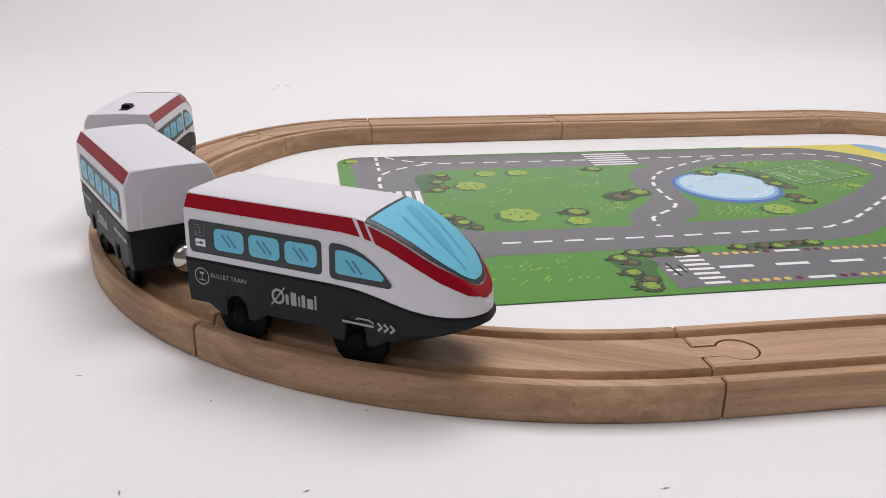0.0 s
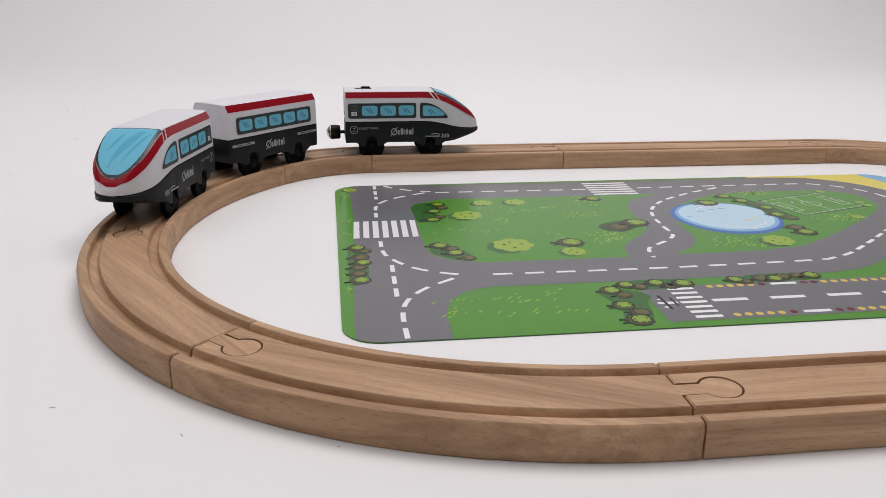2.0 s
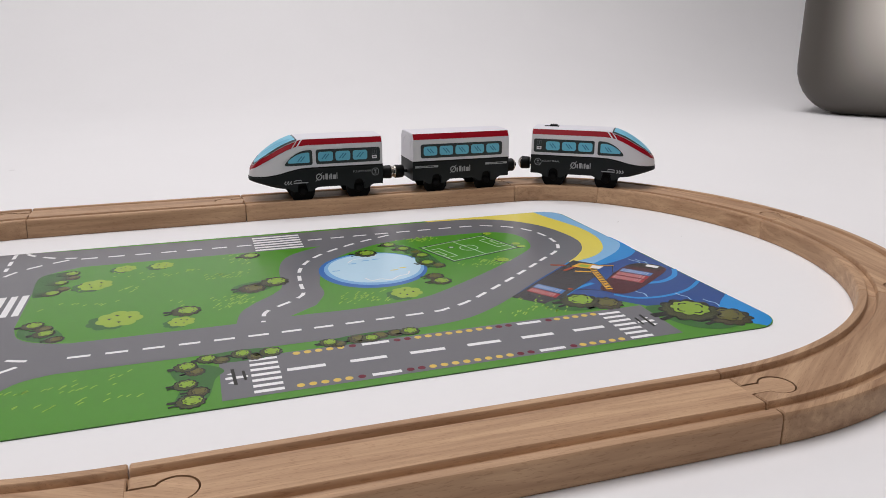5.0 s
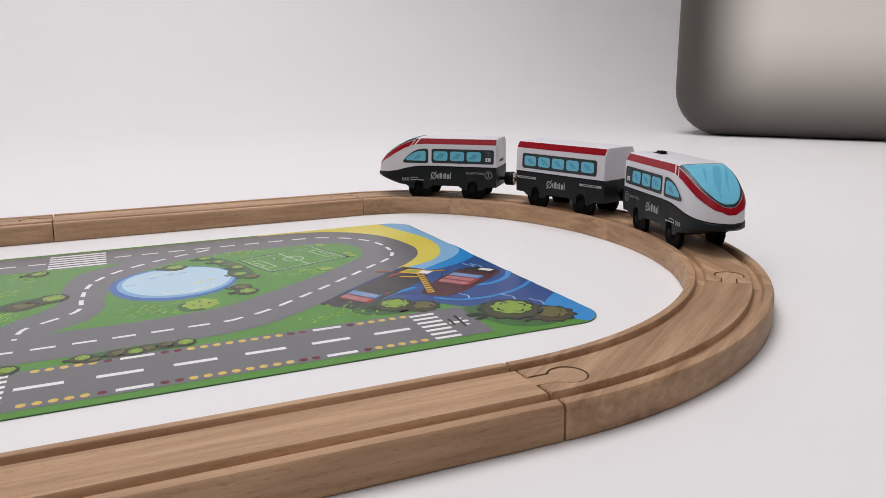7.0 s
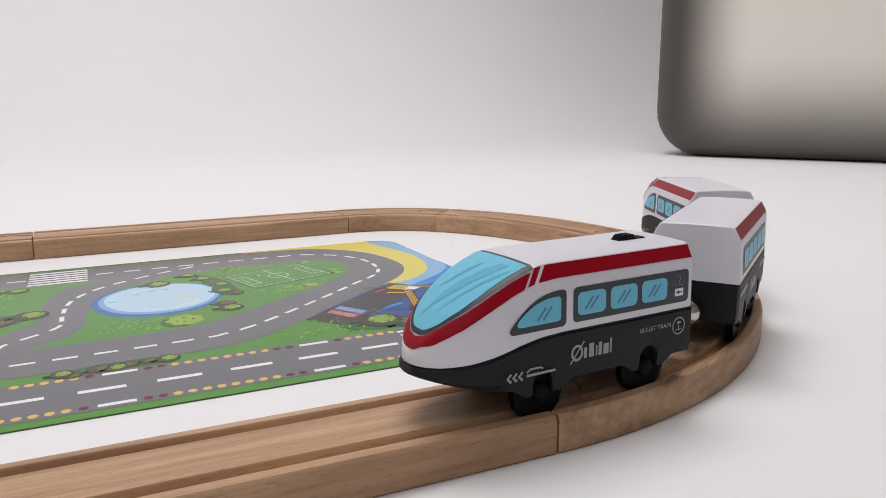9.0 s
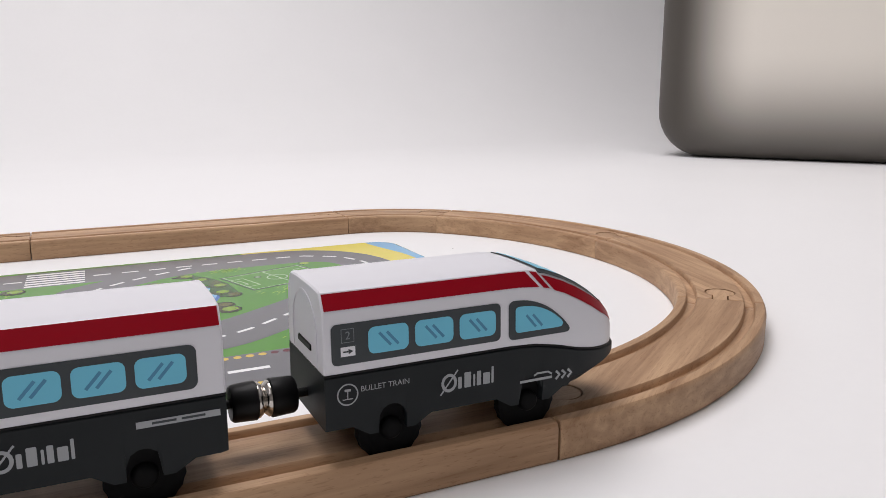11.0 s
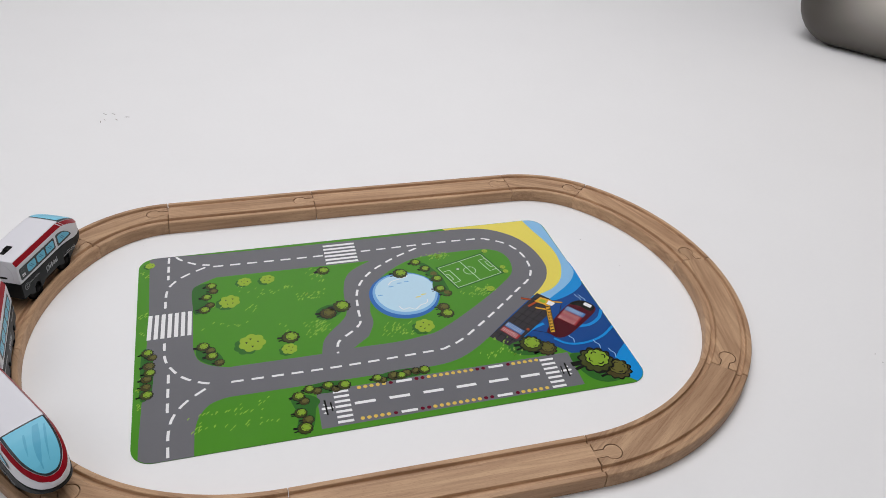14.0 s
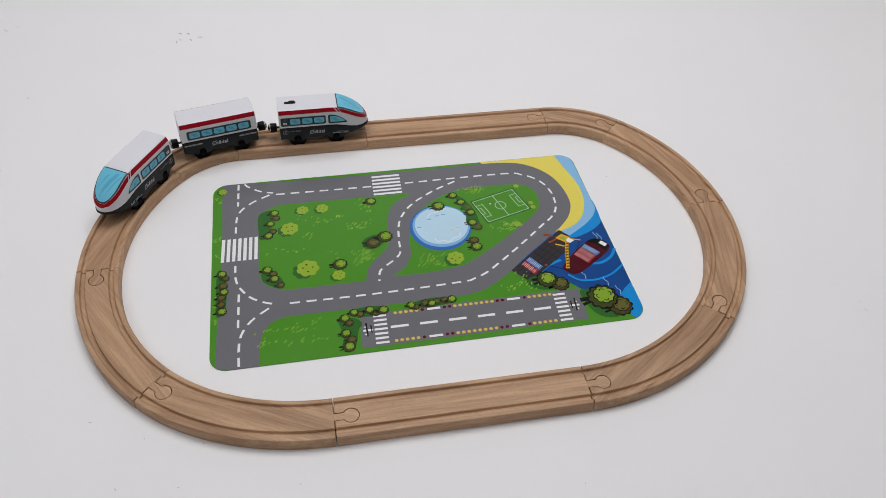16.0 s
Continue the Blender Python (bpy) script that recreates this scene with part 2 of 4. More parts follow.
def fill(bm, pts, place, index=0, layer=0):
    """A filled outline, laid on a surface by place(x, y, layer)."""
    from mathutils.geometry import tessellate_polygon
    vs = [bm.verts.new(place(x, y, layer)) for x, y in pts]
    for tri in tessellate_polygon([[Vector((x, y, 0)) for x, y in pts]]):
        a, b, c = (Vector((*pts[i], 0)) for i in tri)
        order = tri if (b - a).cross(c - a).z > 0 else tri[::-1]
        try:
            bm.faces.new([vs[i] for i in order]).material_index = index
        except ValueError:
            pass
    return bm


def stroke(bm, pts, width, place, index=0, layer=0):
    """A ribbon along a line."""
    n = len(pts)
    left, right = [], []
    for i, p in enumerate(pts):
        d = (Vector(pts[min(i + 1, n - 1)]) - Vector(pts[max(i - 1, 0)])).normalized()
        q = Vector((-d.y, d.x)) * width / 2
        left.append(bm.verts.new(place(p[0] + q.x, p[1] + q.y, layer)))
        right.append(bm.verts.new(place(p[0] - q.x, p[1] - q.y, layer)))
    for i in range(n - 1):
        bm.faces.new((right[i], right[i + 1], left[i + 1], left[i])).material_index = index
    return bm


def along(pts, s0, s1):
    """The stretch of a line between two lengths."""
    out, s = [], 0.0
    for p, q in zip(pts, pts[1:]):
        p, q = Vector(p), Vector(q)
        d = (q - p).length
        if d > 0 and s + d > s0 and s < s1:
            a, b = max(0, (s0 - s) / d), min(1, (s1 - s) / d)
            if not out:
                out.append(tuple(p.lerp(q, a)))
            out.append(tuple(p.lerp(q, b)))
        s += d
    return out


def length_of(pts):
    return sum((Vector(q) - Vector(p)).length for p, q in zip(pts, pts[1:]))


# ---- the room and the white sheet ----
def build_setting():
    bm = bmesh.new()
    prof = [(-1.15, 0.0), (-0.6, 0.0), (0.0, 0.0), (0.6, 0.0), (SWEEP_Y, 0.0)]
    for i in range(1, 17):
        a = radians(90 * i / 16)
        prof.append((SWEEP_Y + SWEEP_R * math.sin(a), SWEEP_R * (1 - math.cos(a))))
    prof.append((SWEEP_Y + SWEEP_R, 1.55))
    xs = [-1.9 + 4.1 * i / 12 for i in range(13)]
    grid = [[bm.verts.new((x, y, z)) for y, z in prof] for x in xs]
    for a, b in zip(grid, grid[1:]):
        for j in range(len(prof) - 1):
            bm.faces.new((a[j], b[j], b[j + 1], a[j + 1]))
    tagged(mesh_object("backdrop", bm, M_SHEET, smooth=40), "seamless white sheet swept up behind the table", "backdrop", kind="structure")
    for name, box in (("wall_north", (-2.6, 2.6, 2.3, 2.4, -0.75, 1.95)), ("wall_south", (-2.6, 2.6, -2.4, -2.3, -0.75, 1.95)),
                      ("wall_west", (-2.7, -2.6, -2.4, 2.4, -0.75, 1.95)), ("wall_east", (2.6, 2.7, -2.4, 2.4, -0.75, 1.95)),
                      ("floor", (-2.7, 2.7, -2.4, 2.4, -0.85, -0.75)), ("ceiling", (-2.7, 2.7, -2.4, 2.4, 1.95, 2.05))):
        tagged(mesh_object(name, add_box(bmesh.new(), *box), M_WALL), "plain off-white painted " + name.split("_")[0] + " of the room", name.split("_")[0], kind="structure")
    table = tagged(new("table"), "plain white table under the paper sheet", "table")
    table.location = (0.15, 0.0, -0.75)
    part("tabletop", add_box(bmesh.new(), -2.0, 2.0, -1.1, 1.05, 0.715, 0.7485, 0.003), M_WALL, table)
    for x in (-1.9, 1.9):
        for y in (-1.0, 0.95):
            part("leg", add_box(bmesh.new(), x - 0.025, x + 0.025, y - 0.025, y + 0.025, 0, 0.715, 0.003), M_WALL, table)


def build_case():
    """The large rounded grey case that stands on the sheet beyond the track."""
    case = tagged(new("equipment_case"), "large rounded beige case with painted edge shading standing on the sheet", "case")
    case.matrix_world = pose(*CASE_AT, 0, 0, CASE_TURN)
    w, d, h, r = 0.62, 0.30, 0.62, 0.075

    def shell(inset, y0, y1, bulge):
        bm = bmesh.new()
        rings = []
        for k in range(13):
            a = radians(90 * k / 12)
            off, y = inset + bulge * (1 - math.sin(a)), y0 + 0.30 * bulge * (1 - math.cos(a))
            rings.append([bm.verts.new((x, y, z)) for x, z in rounded_rect(off, w - off, inset + 0.6 * (off - inset), h - off, max(r - off, 0.012), 8)])
        rings.append([bm.verts.new((x, y1, z)) for x, z in rounded_rect(inset, w - inset, inset, h - inset, max(r - inset, 0.012), 8)])
        for a, b in zip(rings, rings[1:]):
            for i in range(len(a)):
                bm.faces.new((a[i], a[(i + 1) % len(a)], b[(i + 1) % len(a)], b[i]))
        bm.faces.new(rings[0])
        bm.faces.new(rings[-1][::-1])
        bmesh.ops.recalc_face_normals(bm, faces=bm.faces[:])
        return bm

    # the front's dark edges are painted shading, carried by M_CASE
    part("front_shell", shell(0.0, 0.0, 0.10, 0.16), M_CASE, case, "pale beige front with dark edge shading painted in", smooth=60)
    part("back_shell", shell(0.006, 0.101, d, 0.002), M_CASE_EDGE, case, "darker grey back half", smooth=50)


# ---- the wooden track ----
TRACK_W, TRACK_H, GROOVE_Z = 0.0392, 0.0126, 0.0096
JOINTS = [(-0.0892, -0.0574, 0), (0.1262, -0.0579, 0), (0.2572, -0.0014, 45.8), (0.3082, 0.1301, 90.5), (0.2557, 0.2597, 134.8), (0.194, 0.2851, 180.2), (-0.0212, 0.2848, 180.2), (-0.1658, 0.2832, 180.8), (-0.2266, 0.2532, 228.5), (-0.2755, 0.1205, 271.2), (-0.222, -0.0076, 316), (-0.0892, -0.0574, 360)]


def joint_pose(j):
    x, y, h = JOINTS[j]
    a = radians(h)
    return np.array([x + math.sin(a) * TRACK_W / 2, y - math.cos(a) * TRACK_W / 2]), a


def piece_line(j, n=40):
    """Centre line of the piece between joint j and the next: an arc or a straight."""
    (p, a), (q, b) = joint_pose(j), joint_pose(j + 1)
    d, th = np.linalg.norm(q - p), b - a
    k = d / 3 if abs(th) < 1e-3 else d / (2 * math.sin(th / 2)) * 4 / 3 * math.tan(th / 4)
    p1, q1 = p + k * np.array([math.cos(a), math.sin(a)]), q - k * np.array([math.cos(b), math.sin(b)])
    u = np.linspace(0, 1, n + 1)[:, None]
    return (1 - u) ** 3 * p + 3 * u * (1 - u) ** 2 * p1 + 3 * u * u * (1 - u) * q1 + u**3 * q


LINE = np.concatenate([piece_line(j)[:-1] for j in range(len(JOINTS) - 1)] + [piece_line(0)[:1]])
LINE_S = np.r_[0, np.cumsum(np.linalg.norm(np.diff(LINE, axis=0), axis=1))]
LOOP = float(LINE_S[-1])


def on_track(s):
    """The centre line at s metres, clockwise from above."""
    s = (-s) % LOOP
    return Vector((float(np.interp(s, LINE_S, LINE[:, 0])), float(np.interp(s, LINE_S, LINE[:, 1]))))


def plug_outline(grow):
    r, neck, cx = 0.0064 + grow, 0.0031 + grow, 0.0136
    a0 = math.asin(neck / r)
    pts = [(-0.0015, -neck)]
    for i in range(25):
        a = math.pi + a0 + (2 * math.pi - 2 * a0) * i / 24
        pts.append((cx + r * math.cos(a), r * math.sin(a)))
    return pts + [(-0.0015, neck)]


def prism(pts, z0, z1):
    bm = bmesh.new()
    lo, hi = [bm.verts.new((x, y, z0)) for x, y in pts], [bm.verts.new((x, y, z1)) for x, y in pts]
    n = len(pts)
    for i in range(n):
        bm.faces.new((lo[i], lo[(i + 1) % n], hi[(i + 1) % n], hi[i]))
    bm.faces.new(hi)
    bm.faces.new(lo[::-1])
    bmesh.ops.recalc_face_normals(bm, faces=bm.faces[:])
    return bm


def track_profile():
    w, h, gc, gw, c = TRACK_W / 2, TRACK_H, 0.0127, 0.0022, 0.0018
    half = [(w - 0.0005, 0), (w, 0.0006), (w, h - c), (w - 0.0005, h - 0.36 * c), (w - c * 0.5, h - 0.0002), (w - c, h),
            (gc + gw + 0.0005, h), (gc + gw + 0.0001, h - 0.0004), (gc + gw - 0.0003, GROOVE_Z + 0.0004), (gc + gw - 0.0009, GROOVE_Z),
            (gc - gw + 0.0009, GROOVE_Z), (gc - gw + 0.0003, GROOVE_Z + 0.0004), (gc - gw - 0.0001, h - 0.0004), (gc - gw - 0.0005, h)]
    return half + [(-y, z) for y, z in half[::-1]]


def build_track():
    prof = track_profile()
    cutter_bm = prism(plug_outline(0.0007), TRACK_H - 0.007, TRACK_H + 0.01)
    cutter = mesh_object("plug_cutter", cutter_bm, M_WOOD)
    for j in range(len(JOINTS) - 1):
        line = piece_line(j, 40)
        s = np.r_[0, np.cumsum(np.linalg.norm(np.diff(line, axis=0), axis=1))]
        total, gap = s[-1], 0.0003
        straight = abs(JOINTS[j][2] - JOINTS[j + 1][2]) < 2
        stations = [gap, gap + 0.0005] + list(np.linspace(0.004, total - 0.004, 10 if straight else 34)) + [total - gap - 0.0005, total - gap]
        bm = bmesh.new()
        rings = []
        for k, u in enumerate(stations):
            x, y = np.interp(u, s, line[:, 0]), np.interp(u, s, line[:, 1])
            x2, y2 = np.interp(u + 0.001, s, line[:, 0]) - np.interp(u - 0.001, s, line[:, 0]), np.interp(u + 0.001, s, line[:, 1]) - np.interp(u - 0.001, s, line[:, 1])
            n = Vector((y2, -x2)).normalized()
            end = k in (0, len(stations) - 1)
            rings.append([bm.verts.new((x + n.x * py * (0.99 if end else 1), y + n.y * py * (0.99 if end else 1), pz - (0.0005 if end and pz > 0.006 else 0))) for py, pz in prof])
        m = len(prof)
        for k in range(len(stations) - 1):
            for i in range(m):
                bm.faces.new((rings[k][i], rings[k + 1][i], rings[k + 1][(i + 1) % m], rings[k][(i + 1) % m]))
        bm.faces.new(rings[0])
        bm.faces.new(rings[-1])
        bmesh.ops.recalc_face_normals(bm, faces=bm.faces[:])
        (p, a), (q, b) = joint_pose(j), joint_pose(j + 1)
        # the grain runs straight through a piece, as it was sawn
        turn = math.atan2(q[1] - p[1], q[0] - p[0]) + (0 if straight else random.uniform(-0.3, 0.3))
        home = Matrix.Translation((p[0], p[1], 0)) @ Matrix.Rotation(turn, 4, "Z")
        bm.transform(home.inverted())
        piece = mesh_object("track_piece", bm, M_WOOD)
        piece.matrix_world = home
        cutter.matrix_world = Matrix.Translation((p[0], p[1], 0)) @ Matrix.Rotation(a, 4, "Z")
        bpy.context.view_layer.update()
        mod = piece.modifiers.new("socket", "BOOLEAN")
        mod.operation, mod.object, mod.solver = "DIFFERENCE", cutter, "EXACT"
        bpy.context.view_layer.update()
        cut = bpy.data.meshes.new_from_object(piece.evaluated_get(bpy.context.evaluated_depsgraph_get()))
        piece.modifiers.remove(mod)
        piece.data = cut
        cut.polygons.foreach_set("use_smooth", [True] * len(cut.polygons))
        cut.set_sharp_from_angle(angle=radians(35))
        length = "straight" if straight else "curved"
        tagged(piece, "%s beech toy rail with two grooves, plugged to its neighbours" % length, "toy rail", group="oval of wooden toy rails")
        # the round plug reaches into the next piece
        bm = prism(plug_outline(0.0), TRACK_H - 0.005, TRACK_H - 0.0002)
        bm.transform(home.inverted() @ Matrix.Translation((q[0], q[1], 0)) @ Matrix.Rotation(b, 4, "Z"))
        part("plug", bm, M_WOOD, piece)
    bpy.data.objects.remove(cutter)


# ---- the printed play mat ----
MAT_TOP, LAYER = 0.0006, 0.000014


def laid(x, y):
    """The print's own millimetres, on axes a little askew, to the place where the mat lies."""
    return 0.00098420 * x + 0.0000301 * y + 0.00092680, 0.0000062 * x + 0.00098140 * y + 0.0024182


def on_mat(x, y, layer):
    return (*laid(x, y), MAT_TOP + layer * LAYER)


def lean(pts, k=0.036):
    """The mat's outline on the print's axes."""
    return [(x + (118 - y) * k, y) for x, y in pts]


def mat_print(name, mat, parent, label, draw):
    bm = bmesh.new()
    draw(bm)
    return part(name, bm, mat, parent, label)


def dashes(mat, pts, on=9.6, gap=6.2, width=2.2, start=0.0, skip=None, layer=5):
    pts = smooth_loop(pts, 8, closed=False)
    s, total = start, length_of(pts)
    while s < total - 2:
        run = along(pts, s, min(s + on, total))
        s += on + gap
        if len(run) < 2 or (skip and skip[0] < run[0][0] < skip[1] and run[0][1] > 200):
            continue
        bm = bmesh.new()
        stroke(bm, run, width, on_mat, layer=layer)
        part("lane_dash", bm, I_WHITE, mat)


def bumpy(cx, cy, r, lobes, depth, turn=0.0, n=6):
    pts = []
    for i in range(lobes * n):
        a = 2 * math.pi * i / (lobes * n)
        rr = r * (1 - depth + depth * abs(math.sin(a * lobes / 2)))
        pts.append((cx + rr * math.cos(a + turn), cy + rr * math.sin(a + turn)))
    return pts


def dark_tree(mat, x, y, r, brown, lay=0):
    """A printed bush: outline, crown, a lighter scalloped heart and its trunk."""
    bm = bmesh.new()
    turn = random.uniform(0, 6)
    stroke(bm, [(x, y), (x - r * 1.6, y + r * random.uniform(-0.5, 0.2))], r * 0.35, on_mat, 0, 7 + lay)
    stroke(bm, [(x, y), (x - r * 1.5, y - r * 0.5)], r * 0.22, on_mat, 0, 7 + lay)
    fill(bm, bumpy(x, y, r * 1.14, 11, 0.16, turn), on_mat, 0, 8 + lay)
    fill(bm, bumpy(x, y, r, 11, 0.15, turn), on_mat, 1, 9 + lay)
    fill(bm, bumpy(x + r * 0.14, y + r * 0.16, r * 0.80, 9, 0.15, turn), on_mat, 0, 10 + lay)
    fill(bm, bumpy(x + r * 0.14, y + r * 0.16, r * 0.72, 9, 0.15, turn), on_mat, 2, 11 + lay)
    for k in range(4):
        a = turn + 1.57 * k
        cx, cy = x + r * (0.14 + 0.36 * math.cos(a)), y + r * (0.16 + 0.36 * math.sin(a))
        stroke(bm, [(cx + r * 0.17 * math.cos(a - 1.3 + 0.52 * q), cy + r * 0.17 * math.sin(a - 1.3 + 0.52 * q)) for q in range(6)], r * 0.07, on_mat, 0, 12 + lay)
    part("bush_print", bm, [I_OUTLINE, I_BROWN if brown else I_OLIVE, I_MOSS if brown else I_HEART], mat, "dark brown-green printed bush" if brown else "olive printed bush with dark outline")


def light_tree(mat, x, y, r):
    bm = bmesh.new()
    turn = random.uniform(0, 6)
    fill(bm, bumpy(x - r * 0.35, y - r * 0.25, r, 8, 0.13, turn), on_mat, 0, 6)
    fill(bm, bumpy(x, y, r, 7, 0.15, turn), on_mat, 1, 8)
    for k in range(4):
        a = turn + k * 1.7
        px, py = x + 0.42 * r * math.cos(a), y + 0.42 * r * math.sin(a)
        fill(bm, [(px - r * 0.1, py + r * 0.08), (px + r * 0.1, py + r * 0.08), (px, py - r * 0.1)], on_mat, 2, 9)
    part("tree_print", bm, [I_GRASS2, I_LIME, I_OUTLINE], mat, "lime-green printed tree")


def build_mat():
    mat = mesh_object("play_mat", prism([laid(x, y) for x, y in lean(rounded_rect(-200, 209.5, -9, 245.5, 16, 8))], 0.0001, MAT_TOP - 0.00005), M_MATEDGE)
    tagged(mat, "glossy printed town road play mat lying inside the track", "play mat")
    outline = lean(rounded_rect(-200, 209.5, -9, 245.5, 16, 8))
    mat_print("grass_print", I_GRASS, mat, "flat green printed grass", lambda bm: fill(bm, outline, on_mat, 0, 0))

    # sea and beach at the end of the mat
    corner = [(188.9 + 15.8 * math.cos(radians(90 - 10 * k)), 229.5 + 15.8 * math.sin(radians(90 - 10 * k))) for k in range(10)]
    low = [(197.4 + 15.8 * math.cos(radians(-10 * k)), 7 + 15.8 * math.sin(radians(-10 * k))) for k in range(8)]
    mat_print("sea_print", I_NAVY, mat, "navy printed sea", lambda bm: fill(bm, [(130, 130), (150, 244)] + corner + low + [(194, 4), (188, 20), (172, 34), (160, 36), (150, 47), (112, 53), (96, 71)], on_mat, 0, 1))
    mat_print("shallow_water_print", I_MID, mat, "bright blue printed shallow water", lambda bm: fill(bm, smooth_loop([(195, 160), (207.6, 165), (208.8, 132), (203, 122), (189, 113), (169, 108), (150, 120)], 5), on_mat, 0, 2))
    shore = [(186, 245.2), (190, 228), (195, 211), (199, 195), (200.5, 180), (198.5, 160), (190, 139), (177, 126), (160, 119)]
    outer = [(207.8, 160), (207, 146), (194, 129), (168, 111)]
    mat_print("shore_water_print", I_SKY, mat, "light blue printed shore water", lambda bm: fill(bm, smooth_loop(shore, 4, False) + [(160, 115)] + smooth_loop(outer[::-1], 4, False) + corner[::-1], on_mat, 0, 3))
    mat_print("sand_print", I_SAND, mat, "yellow printed beach", lambda bm: fill(bm, [(96, 245.2), (98, 242), (140, 200), (150, 120), (160, 119)] + smooth_loop(shore, 4, False)[::-1], on_mat, 0, 4))
    mat_print("shore_corner_print", I_MID, mat, "", lambda bm: fill(bm, [(212.2, 38), (203, 30), (194, 20), (192, 4)] + low[::-1], on_mat, 0, 2))

    def waves(bm):
        for line, wd in (([(176, 69), (190, 68), (203, 75), (210.4, 86)], 3.2), ([(152, 57), (162, 48), (178, 46), (196, 51), (211.3, 62)], 2.4), ([(122, 62), (135, 72), (150, 78)], 3.0)):
            stroke(bm, smooth_loop(line, 8, False), wd, on_mat, 0, 3)
        for x, y in ((188, 41), (197, 28), (196, 106), (200, 104), (168, 53)):
            stroke(bm, smooth_loop([(x - 2, y + 7), (x - 1, y + 3), (x + 1, y), (x, y - 5)], 4, False), 0.8, on_mat, 1, 4)

    mat_print("wave_print", [I_MID, I_SKY], mat, "bright printed waves", waves)

    # roads: one grey shape with green blocks on it
    loop_outer = [(104, 242), (125, 240.5), (143, 236), (161, 224), (174, 207), (181, 186), (183, 163), (178, 146), (170, 134), (158, 122), (138, 106), (118, 90), (96, 71), (80, 59), (64, 50), (48, 46), (32, 45)]
    road = [(-179.4, -9), (-185, -7.9), (-190.4, -4.4), (-191, 10), (-191, 150), (-195, 243.4), (-188, 245.4), (-172, 245.4), (-140, 243), (-34, 241.2)] + smooth_loop(loop_outer, 4, False) + [(-125, 45)] + smooth_loop([(-129, 44.7), (-141, 40), (-149, 28), (-152, 14)], 4, False) + [(-152, -9)]
    mat_print("road_print", I_ROAD, mat, "grey printed roads", lambda bm: fill(bm, road, on_mat, 0, 5 - 0.5))
    block = smooth_loop([(-126, 79), (-140, 84), (-150, 93), (-154, 108)], 4, False) + smooth_loop([(-155, 182), (-150, 195), (-134, 204)], 4, False) + smooth_loop([(11, 203), (-8, 191), (-17, 177), (-21, 156), (-22, 130), (-28, 118), (-40, 105), (-47, 94), (-50, 79)], 5, False)
    mat_print("block_print", I_GRASS, mat, "green printed town block", lambda bm: fill(bm, block, on_mat, 0, 5))
    island = smooth_loop([(-8, 93), (-23, 81)], 2, False) + smooth_loop([(-15, 81), (15, 81), (38, 84), (58, 90), (104, 121), (137, 148), (147, 162), (149, 182), (140, 197), (118, 202), (61, 200), (31, 186), (11, 167), (4, 150), (-1, 127), (-1, 110), (-8, 93)], 5, False)
    mat_print("park_print", I_GRASS, mat, "green printed park with pond", lambda bm: fill(bm, island, on_mat, 0, 5))

    ring = [(-137, 222), (-34, 220.5), (60, 221.5), (124, 221), (139, 217), (153, 208), (162, 195), (166.5, 178), (165, 157), (157, 143), (144, 132), (124, 114.5), (103, 97), (84, 82), (71, 72.5), (57, 66), (42, 63.5), (-40, 61), (-131, 61.5)]
    dashes(mat, ring, skip=(-40, 3))
    dashes(mat, [(61, 216), (38, 205), (19, 193), (6, 182), (-4, 168), (-9.5, 152), (-11.5, 130), (-12, 114), (-18, 105), (-28, 97), (-35, 90), (-37, 77)], on=9)
    dashes(mat, [(-177.5, 244), (-177, 208)], on=9.5, gap=5)
    dashes(mat, [(-144, 222), (-159, 214), (-171, 204), (-177.5, 190), (-178, 163)], on=9.5)
    dashes(mat, [(-171, 244), (-166, 238), (-153, 229), (-140, 225)], on=9)
    dashes(mat, [(-177, 119), (-176, 100), (-171, 87), (-161, 74), (-147, 65.5), (-136, 62)], on=9.5)
    dashes(mat, [(-172.5, 80), (-172, 36)], on=10, gap=6)
    dashes(mat, [(-144, 58), (-158, 47), (-167, 34), (-170.5, 18), (-170, -8)], on=10)

    for k in range(7):
        x = -191.5 + 5.45 * k
        mat_print("crossing_stripe", I_WHITE, mat, "", lambda bm: fill(bm, [(x, 125.5), (x + 3.3, 125.5), (x + 3.3, 158), (x, 158)], on_mat, 0, 6))
    for k in range(6):
        y = 205 + 5.9 * k
        mat_print("crossing_stripe", I_WHITE, mat, "", lambda bm: fill(bm, [(-31, y), (0.5, y), (0.5, y + 3.1), (-31, y + 3.1)], on_mat, 0, 6))

    # runway
    mat_print("runway_print", I_ROAD, mat, "grey printed runway", lambda bm: fill(bm, [(-60, -3.5), (157, -2), (157, 37.5), (-60, 36)], on_mat, 0, 5))
    for x0 in (-47.2, 129.3):
        for k in range(7):
            y = -0.8 + 5.35 * k
            mat_print("threshold_stripe", I_WHITE, mat, "", lambda bm: fill(bm, [(x0, y), (x0 + 12.3, y), (x0 + 12.3, y + 2.5), (x0, y + 2.5)], on_mat, 0, 6))
    for k in range(6):
        x = -32 + 27.8 * k
        mat_print("runway_dash", I_WHITE, mat, "", lambda bm: fill(bm, [(x, 15.9), (x + 16.8, 15.9), (x + 16.8, 18.8), (x, 18.8)], on_mat, 0, 6))
